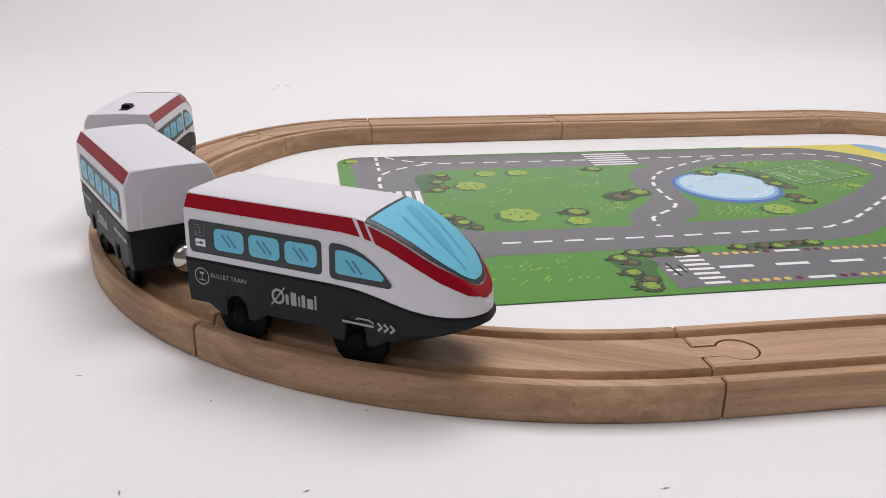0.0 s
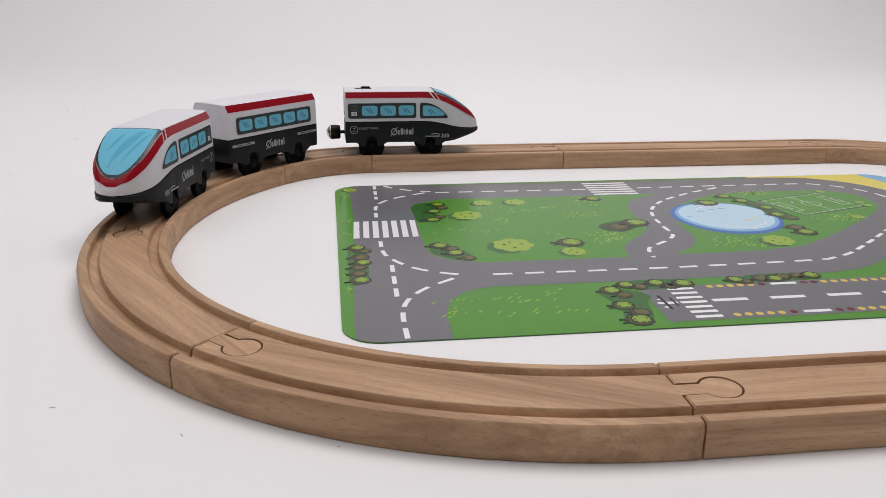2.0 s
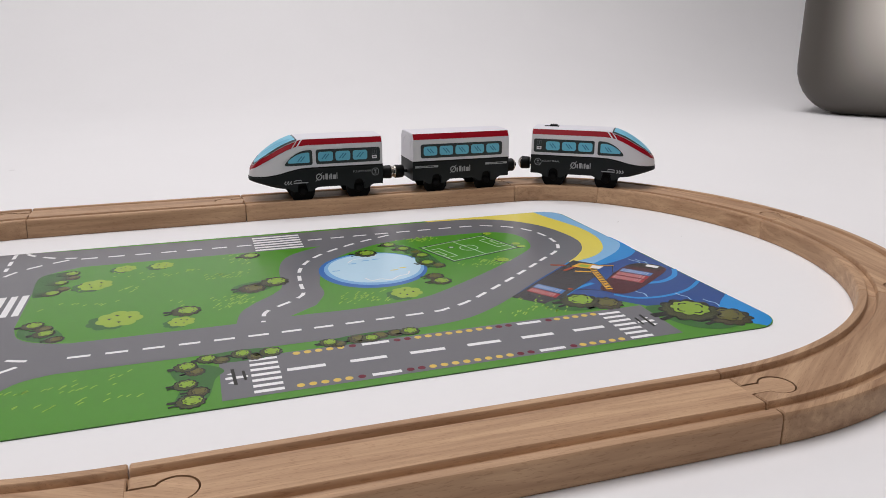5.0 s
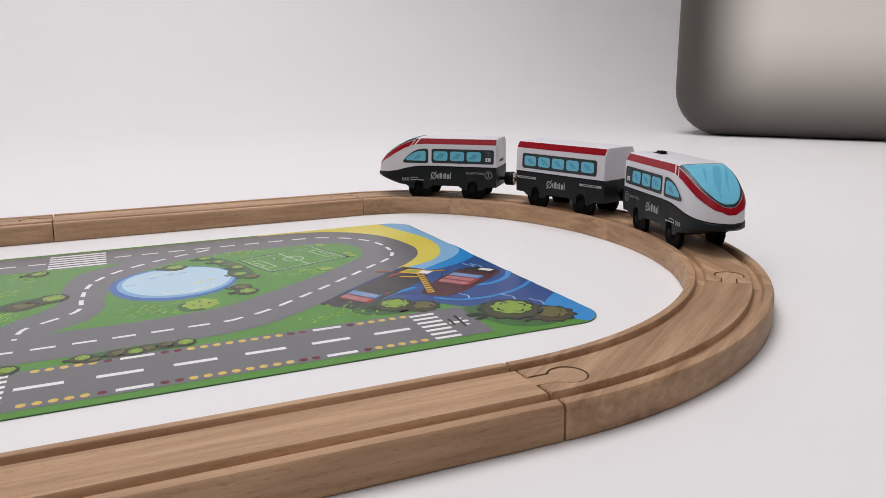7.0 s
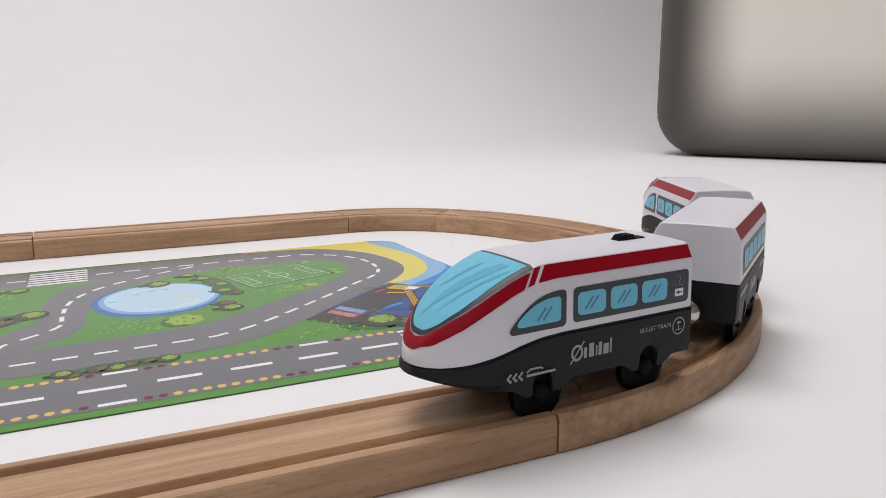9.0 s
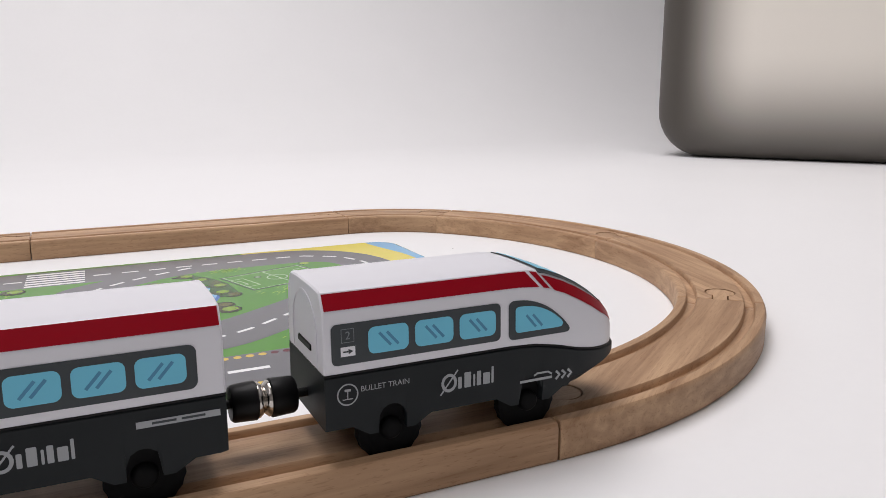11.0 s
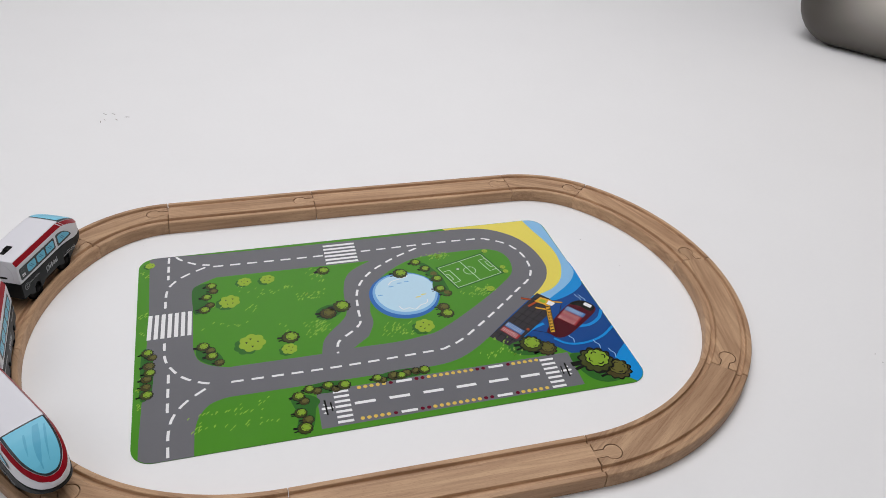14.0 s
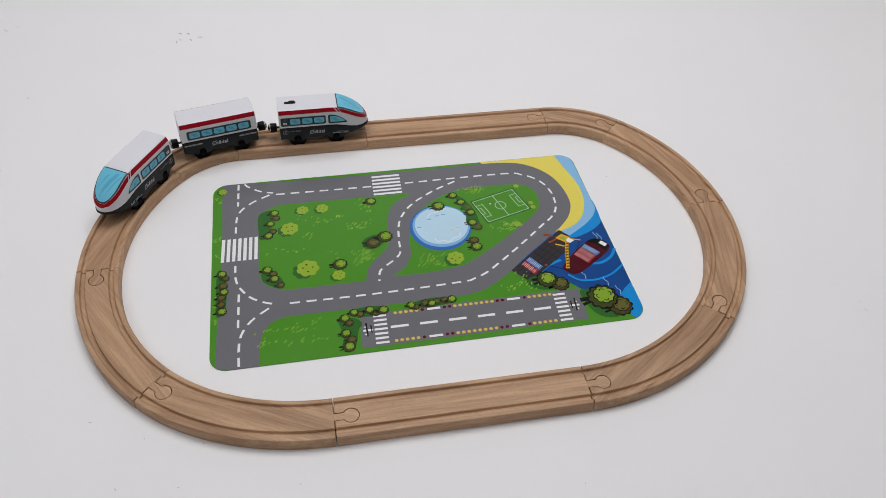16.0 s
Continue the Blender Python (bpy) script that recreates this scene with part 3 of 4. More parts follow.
    for y in (0.7, 33.8):
        back = -2.2 if y < 5 else 0.0
        for x in (4.5 + back, 83.6 + back):
            mat_print("edge_bar", I_WHITE, mat, "", lambda bm: fill(bm, [(x, y - 1.3), (x + 13, y - 1.3), (x + 13, y + 1.3), (x, y + 1.3)], on_mat, 0, 6))
        xs = [(-26 + 5.1 * k, 0) for k in range(5)] + [(0, 1), (21.5, 1), (26.6, 1)] + [(31.8 + 5.25 * k, 0) for k in range(8)] + [(73.8, 1), (79, 1), (101, 1)] + [(105.8 + 5.2 * k, 0) for k in range(5)]
        for x, red in [(x + back, red) for x, red in xs]:
            mat_print("runway_light_print", I_MAROON if red else I_YELLOW, mat, "", lambda bm: fill(bm, [(x + 1.75 * math.cos(0.524 * i), y + 1.75 * math.sin(0.524 * i)) for i in range(12)], on_mat, 0, 6))
    for x, d in ((-53.5, -1), (148, 1)):
        def plane(bm):
            fill(bm, [(x + 2.0 * d, 25.5), (x + 0.5 * d, 25.5), (x - 0.4 * d, 9.5), (x + 1.1 * d, 9.5)], on_mat, 0, 9)
            fill(bm, [(x - 2.6 * d, 22.5), (x - 3.8 * d, 22.5), (x - 4.4 * d, 13), (x - 3.2 * d, 13)], on_mat, 0, 9)
            fill(bm, rounded_rect(min(x - 5 * d, x + 4.5 * d), max(x - 5 * d, x + 4.5 * d), 15.4, 17.8, 1.1), on_mat, 1, 8)
            for yy in (20.8, 12):
                fill(bm, [(x + 1.4 * d, yy + 1.3), (x + 3.6 * d, yy), (x + 1.2 * d, yy - 1.3)], on_mat, 1, 8)
        mat_print("aeroplane_print", [I_OUTLINE, I_WHITE], mat, "small black and white printed aeroplane", plane)

    # pond
    def ell(cx, cy, rx, ry, wob=0.0):
        return [(cx + rx * (1 + wob * math.sin(3 * a)) * math.cos(a), cy + ry * (1 + wob * math.cos(2 * a)) * math.sin(a)) for a in [math.pi * i / 30 for i in range(60)]]

    def pond(bm):
        fill(bm, ell(34.5, 144, 33, 35, 0.01), on_mat, 0, 6)
        fill(bm, ell(35.6, 146, 30.6, 32, 0.01), on_mat, 1, 7)
        fill(bm, ell(36.2, 147.2, 28.4, 29.4, 0.02), on_mat, 2, 8)
        stroke(bm, smooth_loop([(22, 161), (26, 166), (33, 168), (42, 171)], 6, False), 0.9, on_mat, 3, 9)
        stroke(bm, smooth_loop([(26, 128), (29, 123), (35, 124), (40, 121), (46, 126), (52, 128), (54, 133)], 6, False), 0.9, on_mat, 3, 9)
        for x, y, c in ((24, 158, 1), (33, 162, 1), (40, 163, 1), (46, 138, 4), (52, 141, 4), (12, 147, 1)):
            fill(bm, ell(x, y, 2.6, 0.8), on_mat, c, 9)

    mat_print("pond_print", [I_POND_EDGE, I_POND_RING, I_POND, I_WHITE, I_SAND], mat, "pale blue printed pond with dark blue edge", pond)

    # football pitch
    def pitch(bm):
        o, u, v = Vector((75, 178)), Vector((48, 15)), Vector((12, -33.5))
        g = lambda a, b: tuple(o + u * a + v * b)
        fill(bm, [g(-0.04, -0.06), g(-0.04, 1.06), g(1.04, 1.06), g(1.04, -0.06)], on_mat, 0, 6)
        fill(bm, [g(0, 0), g(0, 1), g(1, 1), g(1, 0)], on_mat, 2, 7)
        for a, b, c, d in ((0, 0, 1, 0), (1, 0, 1, 1), (1, 1, 0, 1), (0, 1, 0, 0), (0.5, 0, 0.5, 1), (0, 0.22, 0.16, 0.22), (0.16, 0.22, 0.16, 0.78), (0.16, 0.78, 0, 0.78),
                           (1, 0.22, 0.84, 0.22), (0.84, 0.22, 0.84, 0.78), (0.84, 0.78, 1, 0.78), (0, 0.36, 0.07, 0.36), (0.07, 0.36, 0.07, 0.64), (0.07, 0.64, 0, 0.64), (1, 0.36, 0.93, 0.36), (0.93, 0.36, 0.93, 0.64), (0.93, 0.64, 1, 0.64)):
            stroke(bm, [g(a, b), g(c, d)], 0.75, on_mat, 1, 8)
        m = Vector(g(0.5, 0.5))
        stroke(bm, [(m.x + 6 * math.cos(0.3 * i), m.y + 6 * math.sin(0.3 * i)) for i in range(22)], 0.75, on_mat, 1, 8)
        fill(bm, [(94 + 2.2 * math.cos(0.6 * i), 173 + 2.2 * math.sin(0.6 * i)) for i in range(10)], on_mat, 3, 9)
        fill(bm, [(94 + 1.5 * math.cos(0.7 * i), 173 + 1.5 * math.sin(0.7 * i)) for i in range(9)], on_mat, 1, 10)

    mat_print("pitch_print", [I_GRASS2, I_LINE, I_GRASS, I_OUTLINE], mat, "printed green football pitch with white lines", pitch)

    # dock, crane and ship
    def dock(bm):
        o, u, v = Vector((96, 71)), Vector((63, 50.5)), Vector((15.5, -18))
        g = lambda a, b: tuple(o + u * a + v * b)
        fill(bm, [g(0, 0), g(0, 1), g(0.7, 1.05), g(1.0, 0.62), g(1, 0)], on_mat, 0, 5)
        for k in range(1, 9):
            stroke(bm, [g(k / 9, 0), g(k / 9, 1 if k < 7 else 0.72)], 0.45, on_mat, 1, 6)
        for k in range(1, 4):
            stroke(bm, [g(0, k / 4), g(0.95 if k < 3 else 0.8, k / 4)], 0.45, on_mat, 1, 6)

    mat_print("dock_print", [I_DOCK, I_DOCKLINE], mat, "dark grey printed quay of slabs", dock)

    def containers(bm, o, u, v, n):
        o, u, v = Vector(o), Vector(u), Vector(v)
        for r in range(n):
            a = o + v * (r * 1.12)
            fill(bm, [tuple(a), tuple(a + u), tuple(a + u + v), tuple(a + v)], on_mat, 1 if r == 0 else 0, 8)
            for k in range(9):
                p = a + u * (0.06 + k * 0.1)
                stroke(bm, [tuple(p + v * 0.12), tuple(p + v * 0.88)], 0.4, on_mat, 2, 9)

    def ship(bm):
        fill(bm, smooth_loop([(150, 69), (152, 61), (158, 56.5), (168, 59), (186, 71), (203, 84), (206, 91), (202, 99), (194, 103), (184, 100), (168, 88)], 5), on_mat, 3, 6)
        fill(bm, smooth_loop([(184, 100), (194, 103), (202, 99), (206, 91), (199, 86), (192, 95)], 5), on_mat, 4, 7)
        fill(bm, [(196, 96), (199.5, 99), (204.5, 93), (201, 90)], on_mat, 2, 9)
        containers(bm, (181, 97), (12.5, -14.5), (-5, -4.2), 3)

    mat_print("ship_print", [I_BOXRED, I_BOXBLUE, I_WHITE, I_HULL, I_OUTLINE], mat, "dark red printed container ship", ship)
    mat_print("container_print", [I_BOXRED, I_BOXBLUE, I_WHITE], mat, "red and blue printed containers on the quay", lambda bm: containers(bm, (119, 87), (10.5, -15.5), (-5.2, -4.4), 2))

    def crane(bm):
        for a, b, wd, c in (((153, 111), (178, 103), 1.6, 0), ((144, 104), (160, 112), 2.4, 1), ((150, 113), (141, 117), 2.2, 1), ((150, 101), (160, 96), 2.0, 0)):
            stroke(bm, [a, b], wd + 0.8, on_mat, 2, 9)
            stroke(bm, [a, b], wd, on_mat, c, 10)
        fill(bm, [(151, 110), (160, 116), (170, 108), (161, 101)], on_mat, 2, 10)
        fill(bm, [(152, 110), (160, 115), (169, 108), (161, 102)], on_mat, 0, 11)
        fill(bm, [(156, 109.5), (160, 112), (164, 108), (160.5, 105)], on_mat, 3, 12)
        fill(bm, [(162, 104), (166, 108.5), (171, 103.5), (166, 100)], on_mat, 4, 12)
        stroke(bm, [(162.5, 102), (154, 65)], 5.0, on_mat, 2, 12)
        stroke(bm, [(162.5, 102), (154, 65)], 3.9, on_mat, 0, 13)
        for k in range(9):
            q = Vector((162.5, 102)).lerp(Vector((154, 65)), (k + 0.3) / 9.3)
            stroke(bm, [(q.x - 1.8, q.y), (q.x + 1.8, q.y - 2)], 0.8, on_mat, 2, 14)
            stroke(bm, [(q.x + 1.8, q.y), (q.x - 1.8, q.y - 2)], 0.8, on_mat, 2, 14.5)
        stroke(bm, [(177, 103), (169, 88)], 0.5, on_mat, 2, 10)
        stroke(bm, [(151, 64), (133, 73)], 0.5, on_mat, 2, 10)
        fill(bm, ell(133, 73, 1.6, 1.5), on_mat, 1, 10)

    mat_print("crane_print", [I_CRANE, I_RUST, I_OUTLINE, I_LIME, I_WHITE], mat, "yellow printed harbour crane with lattice mast", crane)

    # planting
    for pts in ([(-155, 190), (-143, 196), (-137, 186), (-143, 172), (-138, 160), (-152, 152), (-155, 165)], [(-80, 33), (-66, 34), (-58, 26), (-62, 18), (-66, 0), (-78, -2), (-76, 14)],
                    [(-68, 42), (-50, 46), (-34, 42), (-38, 34), (-60, 34)], [(-14, 41), (0, 46), (18, 47), (33, 44), (30, 38), (-6, 36)], [(-194, 112), (-187, 110), (-184, 84), (-185, 60), (-192, 54), (-194, 76)],
                    [(-150, 112), (-139, 106), (-130, 90), (-134, 82), (-150, 94)], [(-48, 137), (-34, 143), (-24, 134), (-38, 122), (-48, 126)], [(58, 190), (65, 187), (74, 168), (77, 150), (77, 137), (69, 137), (63, 148), (65, 162), (60, 176)],
                    [(157, 32), (170, 34), (188, 20), (194, 0), (178, -4), (164, 6)], [(108, 54), (120, 60), (140, 56), (148, 42), (128, 40), (114, 44)]):
        mat_print("planting_bed_print", I_GRASS2, mat, "dark green printed planting bed", lambda bm: fill(bm, smooth_loop(pts, 5), on_mat, 0, 10.4 if pts[0] == (58, 190) else 6))

    for x, y, r in ((-109, 192, 6.6), (-88, 192, 7), (-123, 165, 9.5), (-106, 105, 11.5), (-76, 91, 6.8), (43, 97, 9.2), (129, 198, 3.2), (139, 168, 3), (140, 161, 3), (117, 137, 4.2), (-194, 234, 4.6)):
        light_tree(mat, x, y, r)
    for i, (x, y, r, br) in enumerate(((-139, 191, 4.8, 0), (-137, 183, 4, 1), (-143, 175, 4.4, 0), (-140, 163, 4, 1), (-145, 157, 4.8, 0), (-146, 108, 5, 0), (-140, 102, 4, 1), (-139, 95, 4.8, 0), (-133, 86, 4, 1),
                       (-74, 105.5, 7.0, 0), (-190, 109, 4.6, 0), (-186, 103, 3.8, 1), (-188, 93, 4.6, 1), (-187, 85, 4.4, 0), (-189, 78, 4.2, 1), (-189, 69, 4, 1), (-188, 60, 4.8, 0), (-74, 34, 4.8, 0), (-70, 28, 4, 1),
                       (-74, 16, 4.8, 0), (-69, 8, 4.4, 1), (-72, 0, 5.6, 0), (-65, 40, 4.2, 0), (-59, 37, 3.8, 1), (-50, 41, 4.4, 0), (-44, 36.5, 3.8, 1), (-37, 39, 5, 0), (-35.5, 195.5, 5.8, 0), (-25.5, 138.5, 7.6, 0), (-38.5, 131, 7.2, 1),
                       (36.5, 177, 6.8, 0), (55, 192, 5.0, 0), (62, 180, 4.8, 0), (68, 170, 4.8, 1), (70, 162, 5.0, 0), (69, 146, 5.2, 0), (74, 138.5, 4.8, 1), (66, 119, 5.4, 1), (67, 109.5, 6.0, 0),
                       (-10, 41, 4.2, 0), (-6, 38, 3.6, 1), (4, 41, 4.8, 1), (10, 40, 4.2, 0), (15, 42, 4, 1), (23, 42.5, 4, 1), (30, 42.5, 4.6, 0))):
        dark_tree(mat, x, y, r, br, 0 if br else 4)
    for x, y, r, br in ((141, 46, 8.4, 1), (129, 54, 9.8, 0), (192, 9, 11.5, 1), (178, 23, 14.5, 0)):
        dark_tree(mat, x, y, r, br, 0 if br else 4)

    rng = random.Random(5)

    def tufts(bm):
        zones = ((-145, -60, 90, 198), (-60, -40, 150, 198), (-150, -80, -4, 40), (100, 114, 128, 144), (5, 28, 88, 104), (88, 118, 44, 66), (74, 92, 196, 203), (-199, -193, 0, 228), (-60, -44, 104, 122))
        for k in range(80):
            z = zones[k % len(zones)]
            cx, cy = rng.uniform(z[0], z[1]), rng.uniform(z[2], z[3])
            for q in range(rng.randint(3, 8)):
                x, y = cx + rng.gauss(0, 5 if z[1] - z[0] > 10 else 1), cy + rng.gauss(0, 2.4)
                if z[1] < -190:
                    x += (118 - y) * 0.036
                    if x - (118 - y) * 0.036 < -198.5 or y < 8 or y > 225:
                        continue
                l = rng.uniform(1.4, 3.0)
                stroke(bm, [(x, y), (x + l * 0.3, y + l * 0.5), (x + l * 0.8, y + l * 0.9)], 0.75, on_mat, 0, 7)

    tagged(mat_print("tuft_print", I_TUFT, mat, "scattered light green printed grass tufts", tufts), kind="stuff")


# ---- the train ----
TAIL_LEN, HALF_W = 0.106, 0.0172
NOSE_T = ([-0.01, 0.064, 0.067, 0.072, 0.078, 0.084, 0.090, 0.096, 0.1005, 0.104, 0.1058], [0.0602, 0.0602, 0.0599, 0.0588, 0.0566, 0.0537, 0.0501, 0.0459, 0.0418, 0.0375, 0.0339])
NOSE_B = ([-0.01, 0.060, 0.068, 0.076, 0.084, 0.092, 0.100, 0.107], [0.0375, 0.0375, 0.0370, 0.0355, 0.0334, 0.0319, 0.0311, 0.0308])


def roof_z(x):
    return float(np.interp(x, *NOSE_T))


def seam_z(x, nose):
    return float(np.interp(x, *NOSE_B)) if nose else 0.0375


def plan_w(x, nose, extra=0.0):
    """Half width in plan: straight sides, rounded nose."""
    x0, x1 = 0.070, TAIL_LEN + extra
    if not nose or x <= x0:
        return HALF_W
    u = min((x - x0) / (x1 - x0), 1.0)
    return HALF_W * max(1 - u**2.6, 0.0) ** (1 / 2.1)


def upper_section(x, nose, n=None):
    """Half section (y, z) from the roof's middle down to the seam."""
    t, b, w = (roof_z(x) if nose else 0.0602), seam_z(x, nose), plan_w(x, nose)
    h = max(t - b, 0.001)
    k = min(h / 0.025, 1.0)
    return [(0, t), (w * 0.40, t - 0.0001 * k), (w * 0.76, t - 0.0004 * k), (w * 0.82, t - 0.0009 * k), (w * 0.96, t - 0.0057 * k), (w * 0.978, t - 0.0068 * k), (w, b + 0.3 * (h - 0.0068 * k)), (w, b)]


def section_at(x, v):
    """A point of the nose's skin: v runs 0 to 1 across roof and chamfer."""
    sec = upper_section(x, True)
    s = [0.0, 0.40, 0.72, 0.78, 0.98, 1.1, 1.6, 2.0]
    a = abs(v)
    y, z = float(np.interp(a, s, [p[0] for p in sec])), float(np.interp(a, s, [p[1] for p in sec]))
    return Vector((x, math.copysign(y, v), z))


def loft(stations, sections, closed_ends=True):
    bm = bmesh.new()
    rings = []
    for x, sec in zip(stations, sections):
        ring = [(y, z) for y, z in sec] + [(-y, z) for y, z in sec[::-1] if y > 1e-9]
        rings.append([bm.verts.new((x, y, z)) for y, z in ring])
    n = len(rings[0])
    for a, b in zip(rings, rings[1:]):
        for i in range(n):
            bm.faces.new((a[i], a[(i + 1) % n], b[(i + 1) % n], b[i]))
    if closed_ends:
        bm.faces.new(rings[0])
        bm.faces.new(rings[-1])
    bmesh.ops.recalc_face_normals(bm, faces=bm.faces[:])
    return bm


def side_y(z, w=HALF_W):
    """Half width of the straight sides at a height."""
    return float(np.interp(z, [0.0375, 0.0421, 0.0534, 0.0545], [w, w, w * 0.978, w * 0.96]))


def side_place(sign, off):
    return lambda x, z, layer: (x, sign * (side_y(z) + off + layer * 0.00006), z)


def side_print(name, mat, car, sign, draw, label="", off=0.00012):
    """A print on a side, drawn in (x, z)."""
    bm = bmesh.new()
    draw(bm, side_place(sign, off))
    if sign > 0:
        bmesh.ops.reverse_faces(bm, faces=bm.faces[:])
    return part(name, bm, mat, car, label)


def lettering(text, size, car, sign, x, z, mat, label):
    cu = bpy.data.curves.new("lettering", "FONT")
    cu.body, cu.size, cu.align_x, cu.align_y = text, size, "CENTER", "CENTER"
    tmp = new("lettering", cu)
    bpy.context.view_layer.update()
    me = bpy.data.meshes.new_from_object(tmp.evaluated_get(bpy.context.evaluated_depsgraph_get()))
    bpy.data.objects.remove(tmp)
    me.materials.clear()
    me.materials.append(mat)
    ob = new("lettering", me)
    ob.parent = car
    ob.matrix_local = pose(x, sign * (side_y(z) + 0.0004), z, 90, 0, 0 if sign < 0 else 180)
    ob["label"] = label
    return ob


def front_shape(x0, x1, z0, z1, r=0.0012):
    """The cab window's outline: upright behind, sloping down to the nose in one long curve."""
    pts = [(x0 + r - r * math.sin(0.26 * i), z0 + r - r * math.cos(0.26 * i)) for i in range(7)]
    pts += [(x0 + r - r * math.cos(0.26 * i), z1 - r + r * math.sin(0.26 * i)) for i in range(7)]
    a, c, b = Vector((x0 + 0.003, z1)), Vector((x0 + 0.62 * (x1 - x0), z1 - 0.0002)), Vector((x1 - 0.0004, z0 + 0.0019))
    pts += [tuple(a * (1 - u) ** 2 + c * 2 * u * (1 - u) + b * u * u) for u in [k / 12 for k in range(13)]]
    return pts + [(x1, z0 + 0.0010), (x1 - 0.0005, z0 + 0.0002), (x1 - 0.0016, z0)]


def window(car, sign, x0, x1, z0, z1, front=0):
    """A blue window print with two diagonal strokes, on the charcoal panel."""
    if front:
        pts = front_shape(x0, x1, z0, z1)
    else:
        pts = rounded_rect(x0, x1, z0, z1, 0.0019, 5)
    pane = side_print("window", M_GLASSBLUE, car, sign, lambda bm, pl: fill(bm, pts, pl, 0, 3), "light blue printed window")
    cx, cz = (x0 + x1) / 2 - (0.002 if front else 0), (z0 + z1) / 2 - (0.0008 if front else 0)

    def strokes(bm, pl):
        for dx in (-0.0011, 0.0012):
            stroke(bm, [(cx + dx - 0.0017, cz + 0.0019), (cx + dx + 0.0017, cz - 0.0019)], 0.0008, pl, 0, 4)

    side_print("window_stroke", M_STROKE, pane, sign, strokes)


def seam_gap(car, xs, nose):
    """The black joint between the upper and the lower body, set a hair proud of neither."""
    secs = []
    for x in xs:
        z, w = seam_z(x, nose), plan_w(x, nose) + 0.0001
        secs.append([(0, z + 0.0003), (w, z + 0.0003), (w, z - 0.0003), (0, z - 0.0003)])
    bm = bmesh.new()
    rings = [[bm.verts.new((x, y, z)) for y, z in ((sec[1][0], sec[1][1]), (sec[2][0], sec[2][1]), (-sec[2][0], sec[2][1]), (-sec[1][0], sec[1][1]))] for x, sec in zip(xs, secs)]
    for a, b in zip(rings, rings[1:]):
        for i in range(4):
            bm.faces.new((a[i], a[(i + 1) % 4], b[(i + 1) % 4], b[i]))
    bm.faces.new(rings[0])
    bm.faces.new(rings[-1])
    bmesh.ops.recalc_face_normals(bm, faces=bm.faces[:])
    part("seam", bm, M_BLACK, car, "black joint between upper and lower body")


def wheel_low(x, axles, ends, nose):
    """Underside of the skirt: lobes round the axles with an open arch over each wheel."""
    z = 0.0220
    for ax in axles:
        d = abs(x - ax)
        if d < 0.0120:
            z = 0.0190 + 0.0030 * max(0.0, (d - 0.0070) / 0.0050)
        if d < 0.0042:
            z = 0.0228 + math.sqrt(max(0.0042**2 - d * d, 0)) * 0.95
    if nose and x > 0.084:
        z = max(z, 0.0220 + (x - 0.084) / 0.022 * 0.0058)
    return z


def lower_body(x0, x1, axles, nose):
    xs = sorted({round(x0 + (x1 - x0) * i / 40, 5) for i in range(41)} | {round(ax + d, 5) for ax in axles for d in (-0.0120, -0.0070, -0.0043, -0.0042, -0.003, -0.0015, 0, 0.0015, 0.003, 0.0042, 0.0043, 0.0070, 0.0120)})
    if nose:
        xs = [x for x in xs if x < x1 - 0.0004] + [x1 - 0.003, x1 - 0.0018, x1 - 0.0009, x1 - 0.0003]
        xs = sorted(set(xs))
    secs = []
    for x in xs:
        top, low = seam_z(x, nose) - 0.0002, wheel_low(x, axles, (x0, x1), nose)
        w = plan_w(x, nose, 0.0009) + 0.0002
        e = 0.0007 if min(x - x0, x1 - x) < 0.0004 and not nose else 0.0
        low = min(low, top - 0.001)
        secs.append([(0, top), (w - 0.0007 - e, top), (w - e, top - 0.0006), (w - e, low + 0.25 * (top - low)), (w - (0.0004 if x < 0.08 else 0.0025) - e, low), (0, low)])
    bm = bmesh.new()
    rings = []
    for x, sec in zip(xs, secs):
        ring = sec + [(-sec[k][0], sec[k][1]) for k in (4, 3, 2, 1)]
        rings.append([bm.verts.new((x, y, z)) for y, z in ring])
    n = len(rings[0])
    for a, b in zip(rings, rings[1:]):
        for i in range(n):
            bm.faces.new((a[i], a[(i + 1) % n], b[(i + 1) % n], b[i]))
    bm.faces.new(rings[0])
    bm.faces.new(rings[-1])
    bmesh.ops.recalc_face_normals(bm, faces=bm.faces[:])
    return bm


def wheelset(car, ax):
    """Two ribbed wheels on an axle, turning as one."""
    bm = bmesh.new()
    add_cylinder(bm, (0, -0.0155, 0), (0, 0.0155, 0), 0.0017, n=12)
    axle = part("wheelset", bm, M_BLACK, car, "black axle with two wheels")
    axle.location = (ax, 0, WHEEL_Z)
    for sign in (-1, 1):
        bm = bmesh.new()
        prof = [(0.0116, 0.0040), (0.0116, 0.0091), (0.0119, 0.0095), (0.0145, 0.0095), (0.0148, 0.0091), (0.0149, 0.0070), (0.0146, 0.0066), (0.0146, 0.0034), (0.0160, 0.0030), (0.0165, 0.0024), (0.0166, 0.0012)]
        lathe(bm, [(sign * a, r) for a, r in prof], 36, "y")
        for v in bm.verts:
            if math.hypot(v.co.x, v.co.z) > 0.0088 and round(math.atan2(v.co.z, v.co.x) / (math.pi / 18)) % 2:
                v.co.x, v.co.z = v.co.x * 1.035, v.co.z * 1.035
        part("wheel", bm, M_TYRE, axle, "black ribbed wheel", smooth=40)
    return axle


